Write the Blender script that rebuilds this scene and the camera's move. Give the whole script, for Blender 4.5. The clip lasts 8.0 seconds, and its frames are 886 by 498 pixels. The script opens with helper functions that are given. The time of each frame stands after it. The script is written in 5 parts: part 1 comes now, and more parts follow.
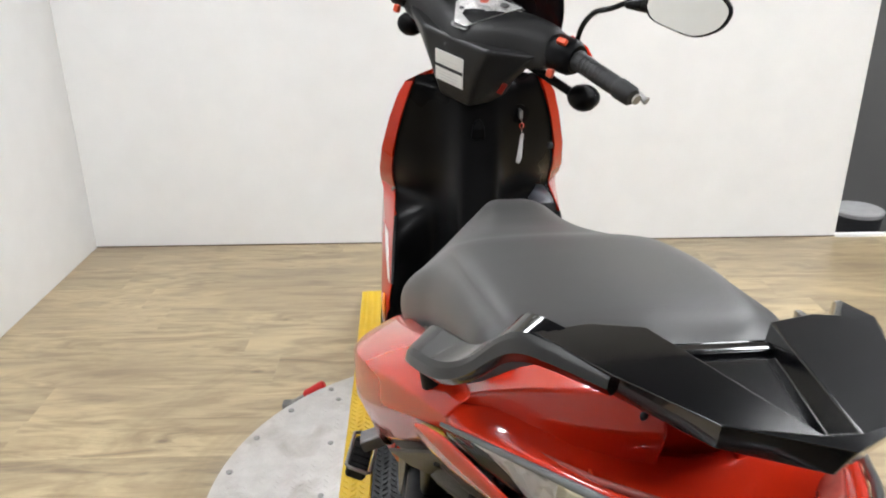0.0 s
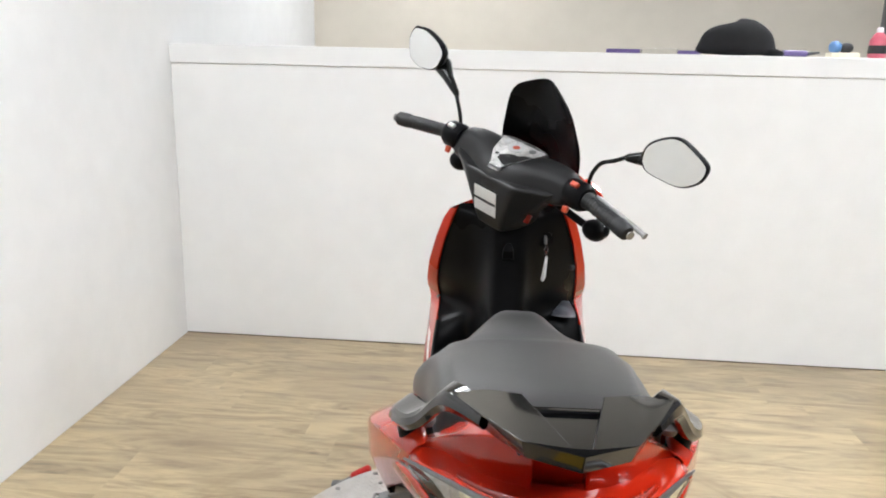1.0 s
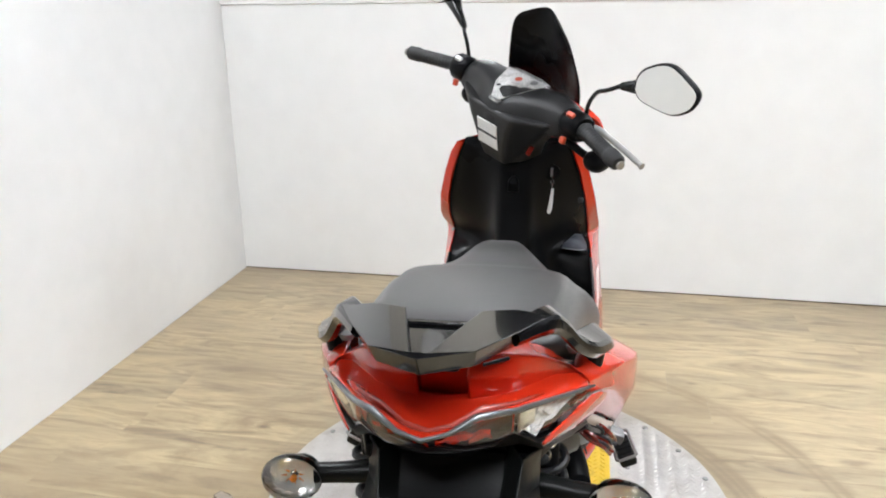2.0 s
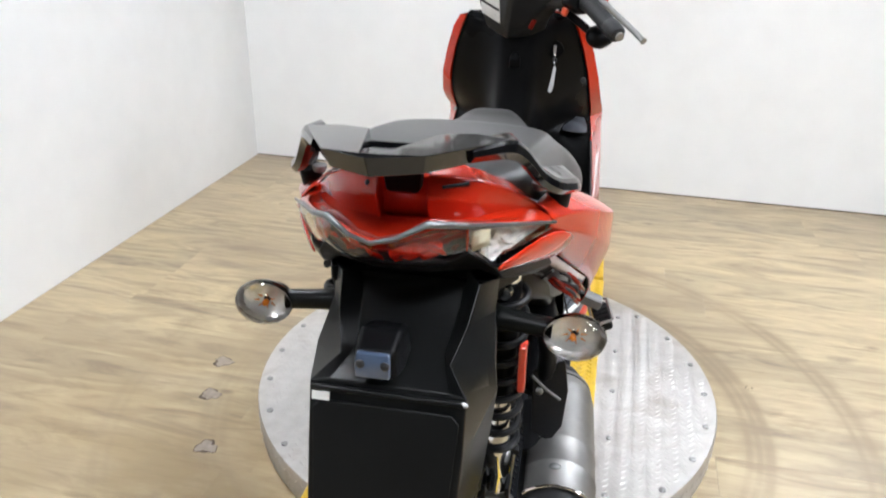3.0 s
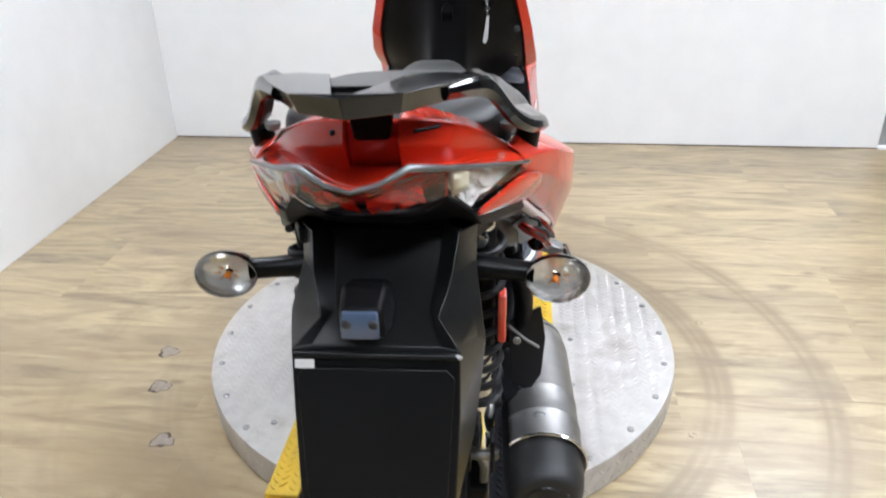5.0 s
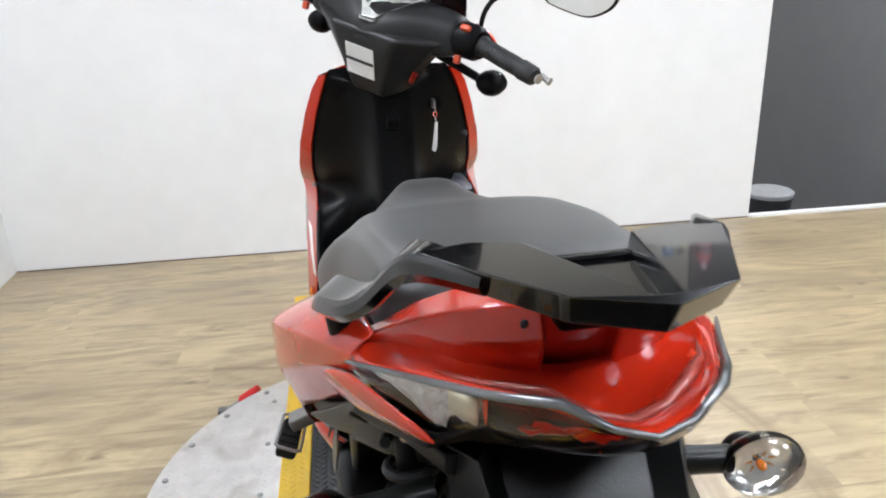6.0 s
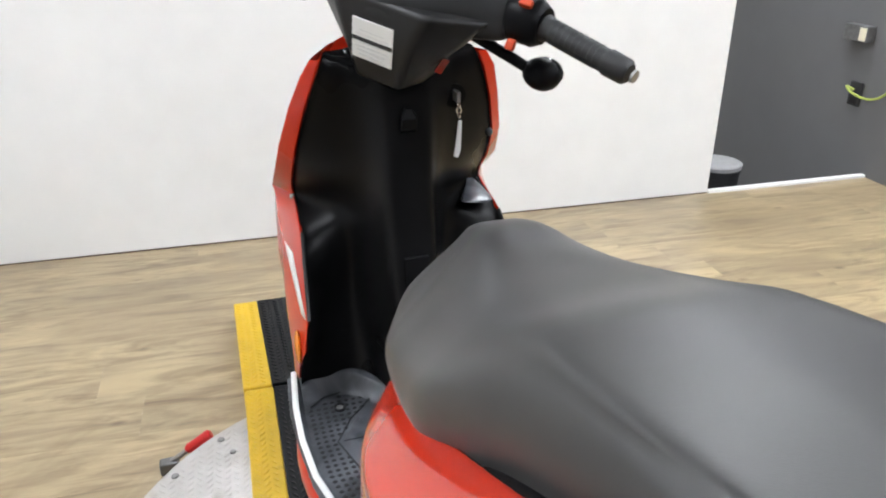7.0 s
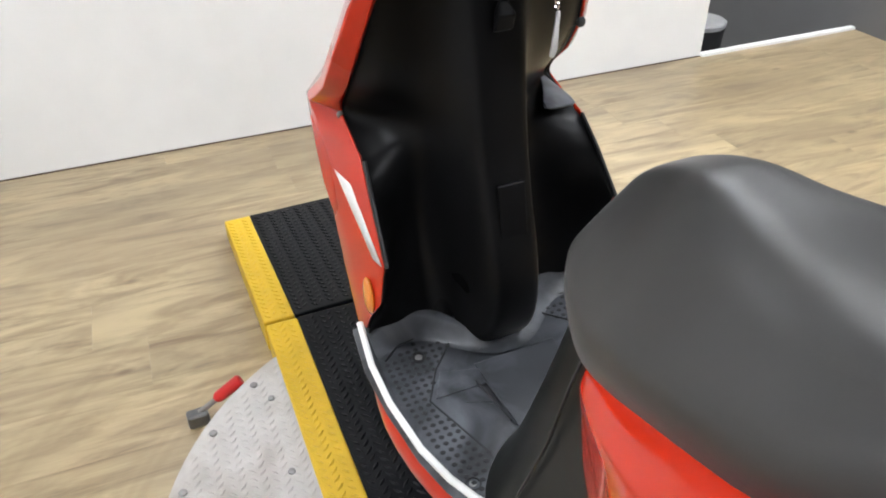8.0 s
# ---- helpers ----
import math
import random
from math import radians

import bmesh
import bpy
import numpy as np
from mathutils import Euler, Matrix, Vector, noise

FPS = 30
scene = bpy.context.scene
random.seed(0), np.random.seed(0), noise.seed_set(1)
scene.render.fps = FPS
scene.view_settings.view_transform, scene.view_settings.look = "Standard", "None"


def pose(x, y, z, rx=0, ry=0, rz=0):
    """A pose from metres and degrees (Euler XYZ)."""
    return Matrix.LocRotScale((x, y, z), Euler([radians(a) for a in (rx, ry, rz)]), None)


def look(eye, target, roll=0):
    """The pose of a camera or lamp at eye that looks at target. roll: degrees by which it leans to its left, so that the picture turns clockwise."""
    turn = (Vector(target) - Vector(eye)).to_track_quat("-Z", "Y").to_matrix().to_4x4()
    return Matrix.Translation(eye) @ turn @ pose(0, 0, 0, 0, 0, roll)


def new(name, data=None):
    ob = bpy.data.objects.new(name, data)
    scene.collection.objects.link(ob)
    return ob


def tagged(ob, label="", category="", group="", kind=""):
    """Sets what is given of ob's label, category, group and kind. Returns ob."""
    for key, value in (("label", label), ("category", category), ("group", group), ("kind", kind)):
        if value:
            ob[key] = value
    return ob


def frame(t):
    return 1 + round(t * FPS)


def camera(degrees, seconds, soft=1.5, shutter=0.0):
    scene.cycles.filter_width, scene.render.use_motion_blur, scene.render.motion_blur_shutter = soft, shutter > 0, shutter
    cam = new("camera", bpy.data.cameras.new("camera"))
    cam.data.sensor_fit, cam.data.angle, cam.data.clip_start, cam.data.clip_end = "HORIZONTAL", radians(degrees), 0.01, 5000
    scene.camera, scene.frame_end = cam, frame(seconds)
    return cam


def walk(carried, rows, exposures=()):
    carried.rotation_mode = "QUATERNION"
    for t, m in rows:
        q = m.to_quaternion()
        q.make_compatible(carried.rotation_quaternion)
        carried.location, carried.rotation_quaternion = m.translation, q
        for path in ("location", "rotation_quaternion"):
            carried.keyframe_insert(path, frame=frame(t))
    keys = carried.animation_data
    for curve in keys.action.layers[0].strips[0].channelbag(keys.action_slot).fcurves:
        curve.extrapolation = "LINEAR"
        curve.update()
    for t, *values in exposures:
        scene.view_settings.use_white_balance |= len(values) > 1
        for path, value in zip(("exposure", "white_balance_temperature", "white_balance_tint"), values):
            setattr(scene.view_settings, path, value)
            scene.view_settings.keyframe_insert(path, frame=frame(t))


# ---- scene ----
cam = camera(60.8, 8.0, soft=1.9, shutter=0.15)
PATH = [
    (0, (0.127, 0.174, 1.272), (0.170, 2.046, 0.514), -0.4),
    (0.5, (0.165, 0.004, 1.315), (0.157, 1.914, 0.716), 2.0),
    (1, (0.239, -0.090, 1.360), (0.062, 1.854, 0.877), 1.3),
    (2.3, (0.479, -0.112, 1.341), (0.042, 1.722, 0.672), 0.3),
    (2.5, (0.496, -0.123, 1.313), (0.046, 1.704, 0.630), 1.4),
    (3, (0.504, -0.136, 1.275), (0.082, 1.627, 0.425), 1.1),
    (3.5, (0.517, -0.147, 1.226), (0.132, 1.478, 0.116), 0.6),
    (4, (0.519, -0.147, 1.208), (0.191, 1.429, 0.018), 0.4),
    (4.5, (0.517, -0.144, 1.203), (0.203, 1.431, 0.011), 0.7),
    (5, (0.450, -0.120, 1.238), (0.218, 1.642, 0.318), -1.5),
    (5.2, (0.384, -0.108, 1.262), (0.202, 1.702, 0.380), -2.5),
    (6.3, (0.118, 0.26, 1.228), (0.429, 2.107, 0.526), -3.0),
    (6.5, (0.106, 0.358, 1.243), (0.443, 2.162, 0.449), -3.7),
    (7, (-0.018, 0.533, 1.239), (0.451, 2.286, 0.398), -0.0),
    (7.5, (-0.181, 0.672, 1.246), (0.399, 2.266, 0.188), -1.4),
    (8, (-0.183, 0.829, 1.227), (0.399, 2.36, 0.08), -1.2),
]
walk(cam, [(t, look(eye, target, roll)) for t, eye, target, roll in PATH], exposures=[(0.0, -0.09, 6400, 10), (1.0, -0.10, 6350, 10), (2.5, 0.0, 6200, 10), (4.0, 0.02, 6000, 10), (5.0, 0.03, 5950, 10), (6.5, 0.0, 6150, 10), (7.5, 0.0, 6250, 10), (8.0, 0.0, 6300, 10)])

# ---- light: an indoor workshop bay under flat ceiling panels ----
world = bpy.data.worlds.new("world")
scene.world = world
world.use_nodes = True
world.node_tree.nodes["Background"].inputs[0].default_value = (0.9, 0.95, 1.0, 1)
world.node_tree.nodes["Background"].inputs[1].default_value = 0.02


# ---- materials ----
def material(name, base, rough=0.5, metal=0.0, coat=0.0, vary=0.12, scale=30.0, bump=0.0, bump_scale=200.0,
             trans=0.0, ior=1.45, emit=None, strength=0.0, rough_vary=0.0, spec=0.5, stain=None, stain_scale=4.0, stain_at=0.6):
    """A surface with tone that wanders at two scales, uneven gloss and fine relief."""
    m = bpy.data.materials.new(name)
    m.use_nodes = True
    nt = m.node_tree
    b = nt.nodes["Principled BSDF"]
    b.inputs["Roughness"].default_value = rough
    b.inputs["Metallic"].default_value = metal
    b.inputs["Coat Weight"].default_value = coat
    b.inputs["Coat Roughness"].default_value = 0.04
    b.inputs["Transmission Weight"].default_value = trans
    b.inputs["IOR"].default_value = ior
    b.inputs["Specular IOR Level"].default_value = spec
    b.inputs["Base Color"].default_value = (*base, 1)
    co = nt.nodes.new("ShaderNodeTexCoord").outputs["Object"]
    if vary > 0:
        big, fine = nt.nodes.new("ShaderNodeTexNoise"), nt.nodes.new("ShaderNodeTexNoise")
        big.inputs["Scale"].default_value, fine.inputs["Scale"].default_value = scale * 0.15, scale
        big.inputs["Detail"].default_value, fine.inputs["Detail"].default_value = 4, 6
        nt.links.new(co, big.inputs["Vector"]), nt.links.new(co, fine.inputs["Vector"])
        mix = nt.nodes.new("ShaderNodeMath")
        mix.operation = "ADD"
        nt.links.new(big.outputs["Fac"], mix.inputs[0]), nt.links.new(fine.outputs["Fac"], mix.inputs[1])
        ramp = nt.nodes.new("ShaderNodeMapRange")
        ramp.inputs["From Min"].default_value, ramp.inputs["From Max"].default_value = 0.7, 1.3
        ramp.inputs["To Min"].default_value, ramp.inputs["To Max"].default_value = 1 - vary, 1 + vary
        nt.links.new(mix.outputs[0], ramp.inputs["Value"])
        tone = nt.nodes.new("ShaderNodeMix")
        tone.data_type, tone.blend_type = "RGBA", "MULTIPLY"
        tone.inputs["Factor"].default_value = 1
        tone.inputs["A"].default_value = (*base, 1)
        nt.links.new(ramp.outputs["Result"], tone.inputs["B"])
        last = tone.outputs["Result"]
        if stain:
            blot = nt.nodes.new("ShaderNodeTexNoise")
            blot.inputs["Scale"].default_value, blot.inputs["Detail"].default_value = stain_scale, 8
            blot.inputs["Distortion"].default_value = 0.6
            nt.links.new(co, blot.inputs["Vector"])
            cut = nt.nodes.new("ShaderNodeMapRange")
            cut.inputs["From Min"].default_value, cut.inputs["From Max"].default_value = stain_at - 0.1, stain_at + 0.12
            nt.links.new(blot.outputs["Fac"], cut.inputs["Value"])
            over = nt.nodes.new("ShaderNodeMix")
            over.data_type = "RGBA"
            over.inputs["B"].default_value = (*stain, 1)
            nt.links.new(cut.outputs["Result"], over.inputs["Factor"])
            nt.links.new(last, over.inputs["A"])
            last = over.outputs["Result"]
        nt.links.new(last, b.inputs["Base Color"])
        if rough_vary > 0:
            rr = nt.nodes.new("ShaderNodeMapRange")
            rr.inputs["From Min"].default_value, rr.inputs["From Max"].default_value = 0.3, 0.7
            rr.inputs["To Min"].default_value, rr.inputs["To Max"].default_value = max(0.02, rough - rough_vary), min(1, rough + rough_vary)
            nt.links.new(big.outputs["Fac"], rr.inputs["Value"])
            nt.links.new(rr.outputs["Result"], b.inputs["Roughness"])
    if bump > 0:
        grain = nt.nodes.new("ShaderNodeTexNoise")
        grain.inputs["Scale"].default_value, grain.inputs["Detail"].default_value = bump_scale, 3
        nt.links.new(co, grain.inputs["Vector"])
        bm_node = nt.nodes.new("ShaderNodeBump")
        bm_node.inputs["Strength"].default_value, bm_node.inputs["Distance"].default_value = bump, 0.002
        nt.links.new(grain.outputs["Fac"], bm_node.inputs["Height"])
        nt.links.new(bm_node.outputs["Normal"], b.inputs["Normal"])
    if emit:
        b.inputs["Emission Color"].default_value = (*emit, 1)
        b.inputs["Emission Strength"].default_value = strength
    return m


RINGS = ((0.725, 0.060, 0.62), (0.705, 0.012, 0.55), (0.730, 0.010, 0.55), (0.757, 0.016, 0.60), (1.000, 0.052, 0.45), (0.982, 0.010, 0.5), (1.014, 0.016, 0.55))


def wood_floor(name):
    """Pale grey-oak vinyl boards: long streaks across the bay, darker drifts, small knots."""
    m = bpy.data.materials.new(name)
    m.use_nodes = True
    nt = m.node_tree
    b = nt.nodes["Principled BSDF"]
    co = nt.nodes.new("ShaderNodeTexCoord").outputs["Object"]
    rnd = nt.nodes.new("ShaderNodeObjectInfo").outputs["Random"]

    def streaks(sx, sy, detail, dist=0.0):
        mp = nt.nodes.new("ShaderNodeMapping")
        mp.inputs["Scale"].default_value = (sx, sy, 1)
        off = nt.nodes.new("ShaderNodeCombineXYZ")
        mul = nt.nodes.new("ShaderNodeMath")
        mul.operation = "MULTIPLY"
        mul.inputs[1].default_value = 37.0
        nt.links.new(rnd, mul.inputs[0])
        nt.links.new(mul.outputs[0], off.inputs[0]), nt.links.new(mul.outputs[0], off.inputs[2])
        nt.links.new(off.outputs[0], mp.inputs["Location"])
        nt.links.new(co, mp.inputs["Vector"])
        n = nt.nodes.new("ShaderNodeTexNoise")
        n.inputs["Scale"].default_value, n.inputs["Detail"].default_value, n.inputs["Distortion"].default_value = 1, detail, dist
        n.inputs["Roughness"].default_value = 0.62
        nt.links.new(mp.outputs[0], n.inputs["Vector"])
        return n.outputs["Fac"]

    broad, fine = streaks(3.0, 15, 5, 0.5), streaks(10, 120, 4)
    ramp = nt.nodes.new("ShaderNodeValToRGB")
    e = ramp.color_ramp.elements
    e[0].position, e[0].color = 0.30, (0.200, 0.146, 0.086, 1)
    e[1].position, e[1].color = 0.66, (0.480, 0.378, 0.222, 1)
    e2 = ramp.color_ramp.elements.new(0.47)
    e2.color = (0.392, 0.302, 0.174, 1)
    nt.links.new(broad, ramp.inputs["Fac"])
    fr = nt.nodes.new("ShaderNodeMapRange")
    fr.inputs["From Min"].default_value, fr.inputs["From Max"].default_value = 0.3, 0.7
    fr.inputs["To Min"].default_value, fr.inputs["To Max"].default_value = 0.90, 1.09
    nt.links.new(fine, fr.inputs["Value"])
    tone = nt.nodes.new("ShaderNodeMix")
    tone.data_type, tone.blend_type = "RGBA", "MULTIPLY"
    tone.inputs["Factor"].default_value = 1
    nt.links.new(ramp.outputs["Color"], tone.inputs["A"]), nt.links.new(fr.outputs["Result"], tone.inputs["B"])
    board = nt.nodes.new("ShaderNodeMapRange")
    board.inputs["To Min"].default_value, board.inputs["To Max"].default_value = 0.76, 1.14
    nt.links.new(rnd, board.inputs["Value"])
    tone2 = nt.nodes.new("ShaderNodeMix")
    tone2.data_type, tone2.blend_type = "RGBA", "MULTIPLY"
    tone2.inputs["Factor"].default_value = 1
    nt.links.new(tone.outputs["Result"], tone2.inputs["A"]), nt.links.new(board.outputs["Result"], tone2.inputs["B"])
    # yellow and grey drifts across boards
    def place_noise(sx, sy, detail):
        mp = nt.nodes.new("ShaderNodeMapping")
        mp.inputs["Scale"].default_value = (sx, sy, 1)
        nt.links.new(geo, mp.inputs["Vector"])
        n = nt.nodes.new("ShaderNodeTexNoise")
        n.inputs["Scale"].default_value, n.inputs["Detail"].default_value = 1, detail
        nt.links.new(mp.outputs[0], n.inputs["Vector"])
        return n.outputs["Fac"]

    def mix_in(last, fac, colour, blend="MIX"):
        mx = nt.nodes.new("ShaderNodeMix")
        mx.data_type, mx.blend_type = "RGBA", blend
        nt.links.new(fac, mx.inputs["Factor"]), nt.links.new(last, mx.inputs["A"])
        mx.inputs["B"].default_value = (*colour, 1)
        return mx.outputs["Result"]

    def window(value, lo, hi, top):
        r = nt.nodes.new("ShaderNodeMapRange")
        r.inputs["From Min"].default_value, r.inputs["From Max"].default_value, r.inputs["To Max"].default_value = lo, hi, top
        nt.links.new(value, r.inputs["Value"])
        return r.outputs["Result"]

    def sums(op, a, bb):
        n = nt.nodes.new("ShaderNodeMath")
        n.operation = op
        for k, v in enumerate((a, bb)):
            if isinstance(v, float):
                n.inputs[k].default_value = v
            else:
                nt.links.new(v, n.inputs[k])
        return n.outputs[0]

    geo = nt.nodes.new("ShaderNodeNewGeometry").outputs["Position"]
    last = tone2.outputs["Result"]
    last = mix_in(last, window(streaks(1.6, 6.5, 5, 0.8), 0.44, 0.64, 0.8), (0.515, 0.412, 0.236))
    last = mix_in(last, window(streaks(2.2, 10.0, 5, 0.9), 0.50, 0.68, 0.85), (0.262, 0.188, 0.102))
    last = mix_in(last, window(streaks(3.2, 20.0, 6, 0.7), 0.53, 0.70, 0.75), (0.165, 0.112, 0.058))
    last = mix_in(last, window(place_noise(1.3, 2.4, 4), 0.46, 0.62, 0.50), (0.255, 0.188, 0.108))
    knot = nt.nodes.new("ShaderNodeTexVoronoi")
    knot.inputs["Scale"].default_value = 1.0
    kmap = nt.nodes.new("ShaderNodeMapping")
    kmap.inputs["Scale"].default_value = (3.2, 6.5, 1)
    nt.links.new(geo, kmap.inputs["Vector"]), nt.links.new(kmap.outputs[0], knot.inputs["Vector"])
    last = mix_in(last, window(knot.outputs["Distance"], 0.095, 0.03, 0.75), (0.12, 0.080, 0.045))
    # rubbed rings round the turntable
    away = nt.nodes.new("ShaderNodeVectorMath")
    away.operation = "DISTANCE"
    nt.links.new(geo, away.inputs[0])
    away.inputs[1].default_value = (0.215, 1.588, 0.0)
    split = nt.nodes.new("ShaderNodeSeparateXYZ")
    nt.links.new(geo, split.inputs[0])
    dirt = sums("MULTIPLY", window(away.outputs["Value"], 1.40, 0.80, 1.0), window(split.outputs[0], 0.8, 0.0, 1.0))
    dirt = sums("MULTIPLY", dirt, window(split.outputs[1], 1.75, 1.05, 1.0))
    last = mix_in(last, sums("MULTIPLY", dirt, window(place_noise(2.4, 5.0, 6), 0.32, 0.54, 0.85)), (0.230, 0.150, 0.052))
    side_wear = sums("ADD", window(split.outputs[0], -0.1, 0.8, 0.72), 0.28)
    for radius, wide, strength in RINGS:
        off = sums("ABSOLUTE", sums("SUBTRACT", away.outputs["Value"], radius), 0.0)
        band = window(off, wide, wide * 0.35, strength)
        last = mix_in(last, sums("MULTIPLY", sums("MULTIPLY", band, side_wear), window(place_noise(5.0, 5.0, 6), 0.28, 0.55, 1.0)), (0.215, 0.152, 0.080))
    nt.links.new(last, b.inputs["Base Color"])
    rr = nt.nodes.new("ShaderNodeMapRange")
    rr.inputs["To Min"].default_value, rr.inputs["To Max"].default_value = 0.36, 0.46
    b.inputs["Coat Weight"].default_value, b.inputs["Coat Roughness"].default_value = 0.65, 0.33
    nt.links.new(broad, rr.inputs["Value"])
    nt.links.new(rr.outputs["Result"], b.inputs["Roughness"])
    bp = nt.nodes.new("ShaderNodeBump")
    bp.inputs["Strength"].default_value, bp.inputs["Distance"].default_value = 0.03, 0.001
    nt.links.new(fine, bp.inputs["Height"]), nt.links.new(bp.outputs["Normal"], b.inputs["Normal"])
    return m


WALL = material("white_wall_paint", (0.80, 0.80, 0.79), 0.6, vary=0.03, scale=8, bump=0.08, bump_scale=60)
BEIGE = material("beige_wall_paint", (0.62, 0.57, 0.485), 0.7, vary=0.04, scale=6, bump=0.05, bump_scale=60)
# Recess wall and riser: the shade is put into this grey, darker than grey-white
SHADEW = material("shade_grey_wall_paint", (0.125, 0.125, 0.127), 0.7, vary=0.04, scale=6, bump=0.05, bump_scale=60)
GREYD = material("dark_grey_wall_paint", (0.14, 0.14, 0.145), 0.7, vary=0.1, scale=4, bump=0.05, bump_scale=60)
CEIL = material("ceiling_dark", (0.06, 0.06, 0.062), 0.8, vary=0.1, scale=6)
FLOOR = wood_floor("oak_vinyl")
CONCRETE = material("concrete", (0.28, 0.27, 0.26), 0.8, vary=0.15, scale=10)
TREAD = material("aluminium_tread", (0.52, 0.50, 0.475), 0.42, 0.6, vary=0.12, scale=25, rough_vary=0.1, bump=0.1, bump_scale=90, stain=(0.34, 0.30, 0.26), stain_scale=7, stain_at=0.66)
YELLOW = material("yellow_tread_paint", (0.66, 0.43, 0.022), 0.5, vary=0.1, scale=25, bump=0.15, bump_scale=120, stain=(0.30, 0.20, 0.03), stain_scale=14, stain_at=0.69)
BLACKT = material("black_tread_paint", (0.0055, 0.006, 0.0075), 0.42, spec=0.2, vary=0.3, scale=25, bump=0.15, bump_scale=120, rough_vary=0.1)
RED = material("red_gloss_paint", (0.48, 0.022, 0.006), 0.26, spec=0.15, vary=0.05, scale=12, coat=0.7, rough_vary=0.05)
REDP = material("red_faded_plastic", (0.70, 0.060, 0.035), 0.35, vary=0.08, scale=14, coat=0.6, rough_vary=0.1)
SEAT = material("grey_seat_vinyl", (0.020, 0.0192, 0.0185), 0.42, spec=0.7, vary=0.1, scale=14, bump=0.09, bump_scale=900, rough_vary=0.06)
seat_skin = SEAT.node_tree.nodes["Principled BSDF"]
seat_skin.inputs["Sheen Weight"].default_value, seat_skin.inputs["Sheen Roughness"].default_value = 0.10, 0.45
BLACK = material("matt_black_plastic", (0.0042, 0.0042, 0.0047), 0.38, spec=0.09, vary=0.3, scale=16, bump=0.15, bump_scale=700, rough_vary=0.12)
SCUFF = material("scuffed_black_plastic", (0.027, 0.029, 0.033), 0.42, vary=0.3, scale=18, bump=0.15, bump_scale=600, rough_vary=0.1, stain=(0.105, 0.112, 0.128), stain_scale=9, stain_at=0.52)
RIM = material("pale_pinkish_plastic", (0.50, 0.43, 0.41), 0.4, vary=0.2, scale=40)
LINT = material("pale_grey_print", (0.55, 0.55, 0.55), 0.6, vary=0.1)
SHIELD = material("grained_black_plastic", (0.0045, 0.0045, 0.0048), 0.30, spec=0.13, vary=0.3, scale=16, bump=0.12, bump_scale=500, rough_vary=0.08)
GUARD = material("satin_grey_black_plastic", (0.0060, 0.0064, 0.0064), 0.31, spec=0.32, vary=0.25, scale=16, bump=0.12, bump_scale=600, rough_vary=0.08)
BLACKS = material("satin_black_plastic", (0.006, 0.0065, 0.006), 0.30, spec=0.22, vary=0.3, scale=16, bump=0.12, bump_scale=500, rough_vary=0.08)
GLOSS = material("gloss_black_paint", (0.0035, 0.0035, 0.004), 0.16, spec=0.10, coat=0.58, vary=0.3, scale=20, rough_vary=0.03)
GREYP = material("grey_plastic", (0.0125, 0.0123, 0.0125), 0.40, spec=0.3, vary=0.2, scale=20, bump=0.15, bump_scale=700)
RUBBER = material("tyre_rubber", (0.0060, 0.0060, 0.0058), 0.6, spec=0.25, vary=0.3, scale=30, bump=0.2, bump_scale=300)
GRIP = material("grip_rubber", (0.012, 0.012, 0.0125), 0.55, vary=0.2, scale=40, bump=0.3, bump_scale=400)
STEEL = material("brushed_steel", (0.33, 0.325, 0.315), 0.50, 1.0, vary=0.1, scale=40, rough_vary=0.1)
CHROME = material("chrome", (0.82, 0.82, 0.82), 0.07, 1.0, vary=0.03)
DULL = material("dull_cast_metal", (0.20, 0.20, 0.20), 0.5, 0.8, vary=0.25, scale=40, bump=0.2, bump_scale=200)
ENGINE = material("engine_black", (0.008, 0.008, 0.009), 0.45, 0.0, spec=0.35, vary=0.3, scale=30, bump=0.2, bump_scale=150)
HOTBLACK = material("sooty_black_paint", (0.017, 0.017, 0.0175), 0.5, 0.1, vary=0.3, scale=40, bump=0.25, bump_scale=150)
MIRROR = material("mirror_glass", (0.86, 0.87, 0.86), 0.015, 1.0, vary=0.0)
CLEAR = material("clear_lens", (1, 1, 1), 0.03, trans=1.0, vary=0.0)


def shell_glass(name, tint, gloss=0.9):
    """A thin clear skin: see-through with a mirror gloss that grows at grazing angles."""
    m = bpy.data.materials.new(name)
    m.use_nodes = True
    nt = m.node_tree
    nt.nodes.remove(nt.nodes["Principled BSDF"])
    clear, shine, mix, fres = nt.nodes.new("ShaderNodeBsdfTransparent"), nt.nodes.new("ShaderNodeBsdfGlossy"), nt.nodes.new("ShaderNodeMixShader"), nt.nodes.new("ShaderNodeFresnel")
    clear.inputs["Color"].default_value = (*tint, 1)
    shine.inputs["Roughness"].default_value = 0.04
    shine.inputs["Color"].default_value = (gloss, gloss, gloss, 1)
    fres.inputs["IOR"].default_value = 1.5
    nt.links.new(fres.outputs[0], mix.inputs[0]), nt.links.new(clear.outputs[0], mix.inputs[1]), nt.links.new(shine.outputs[0], mix.inputs[2])
    nt.links.new(mix.outputs[0], nt.nodes["Material Output"].inputs["Surface"])
    return m


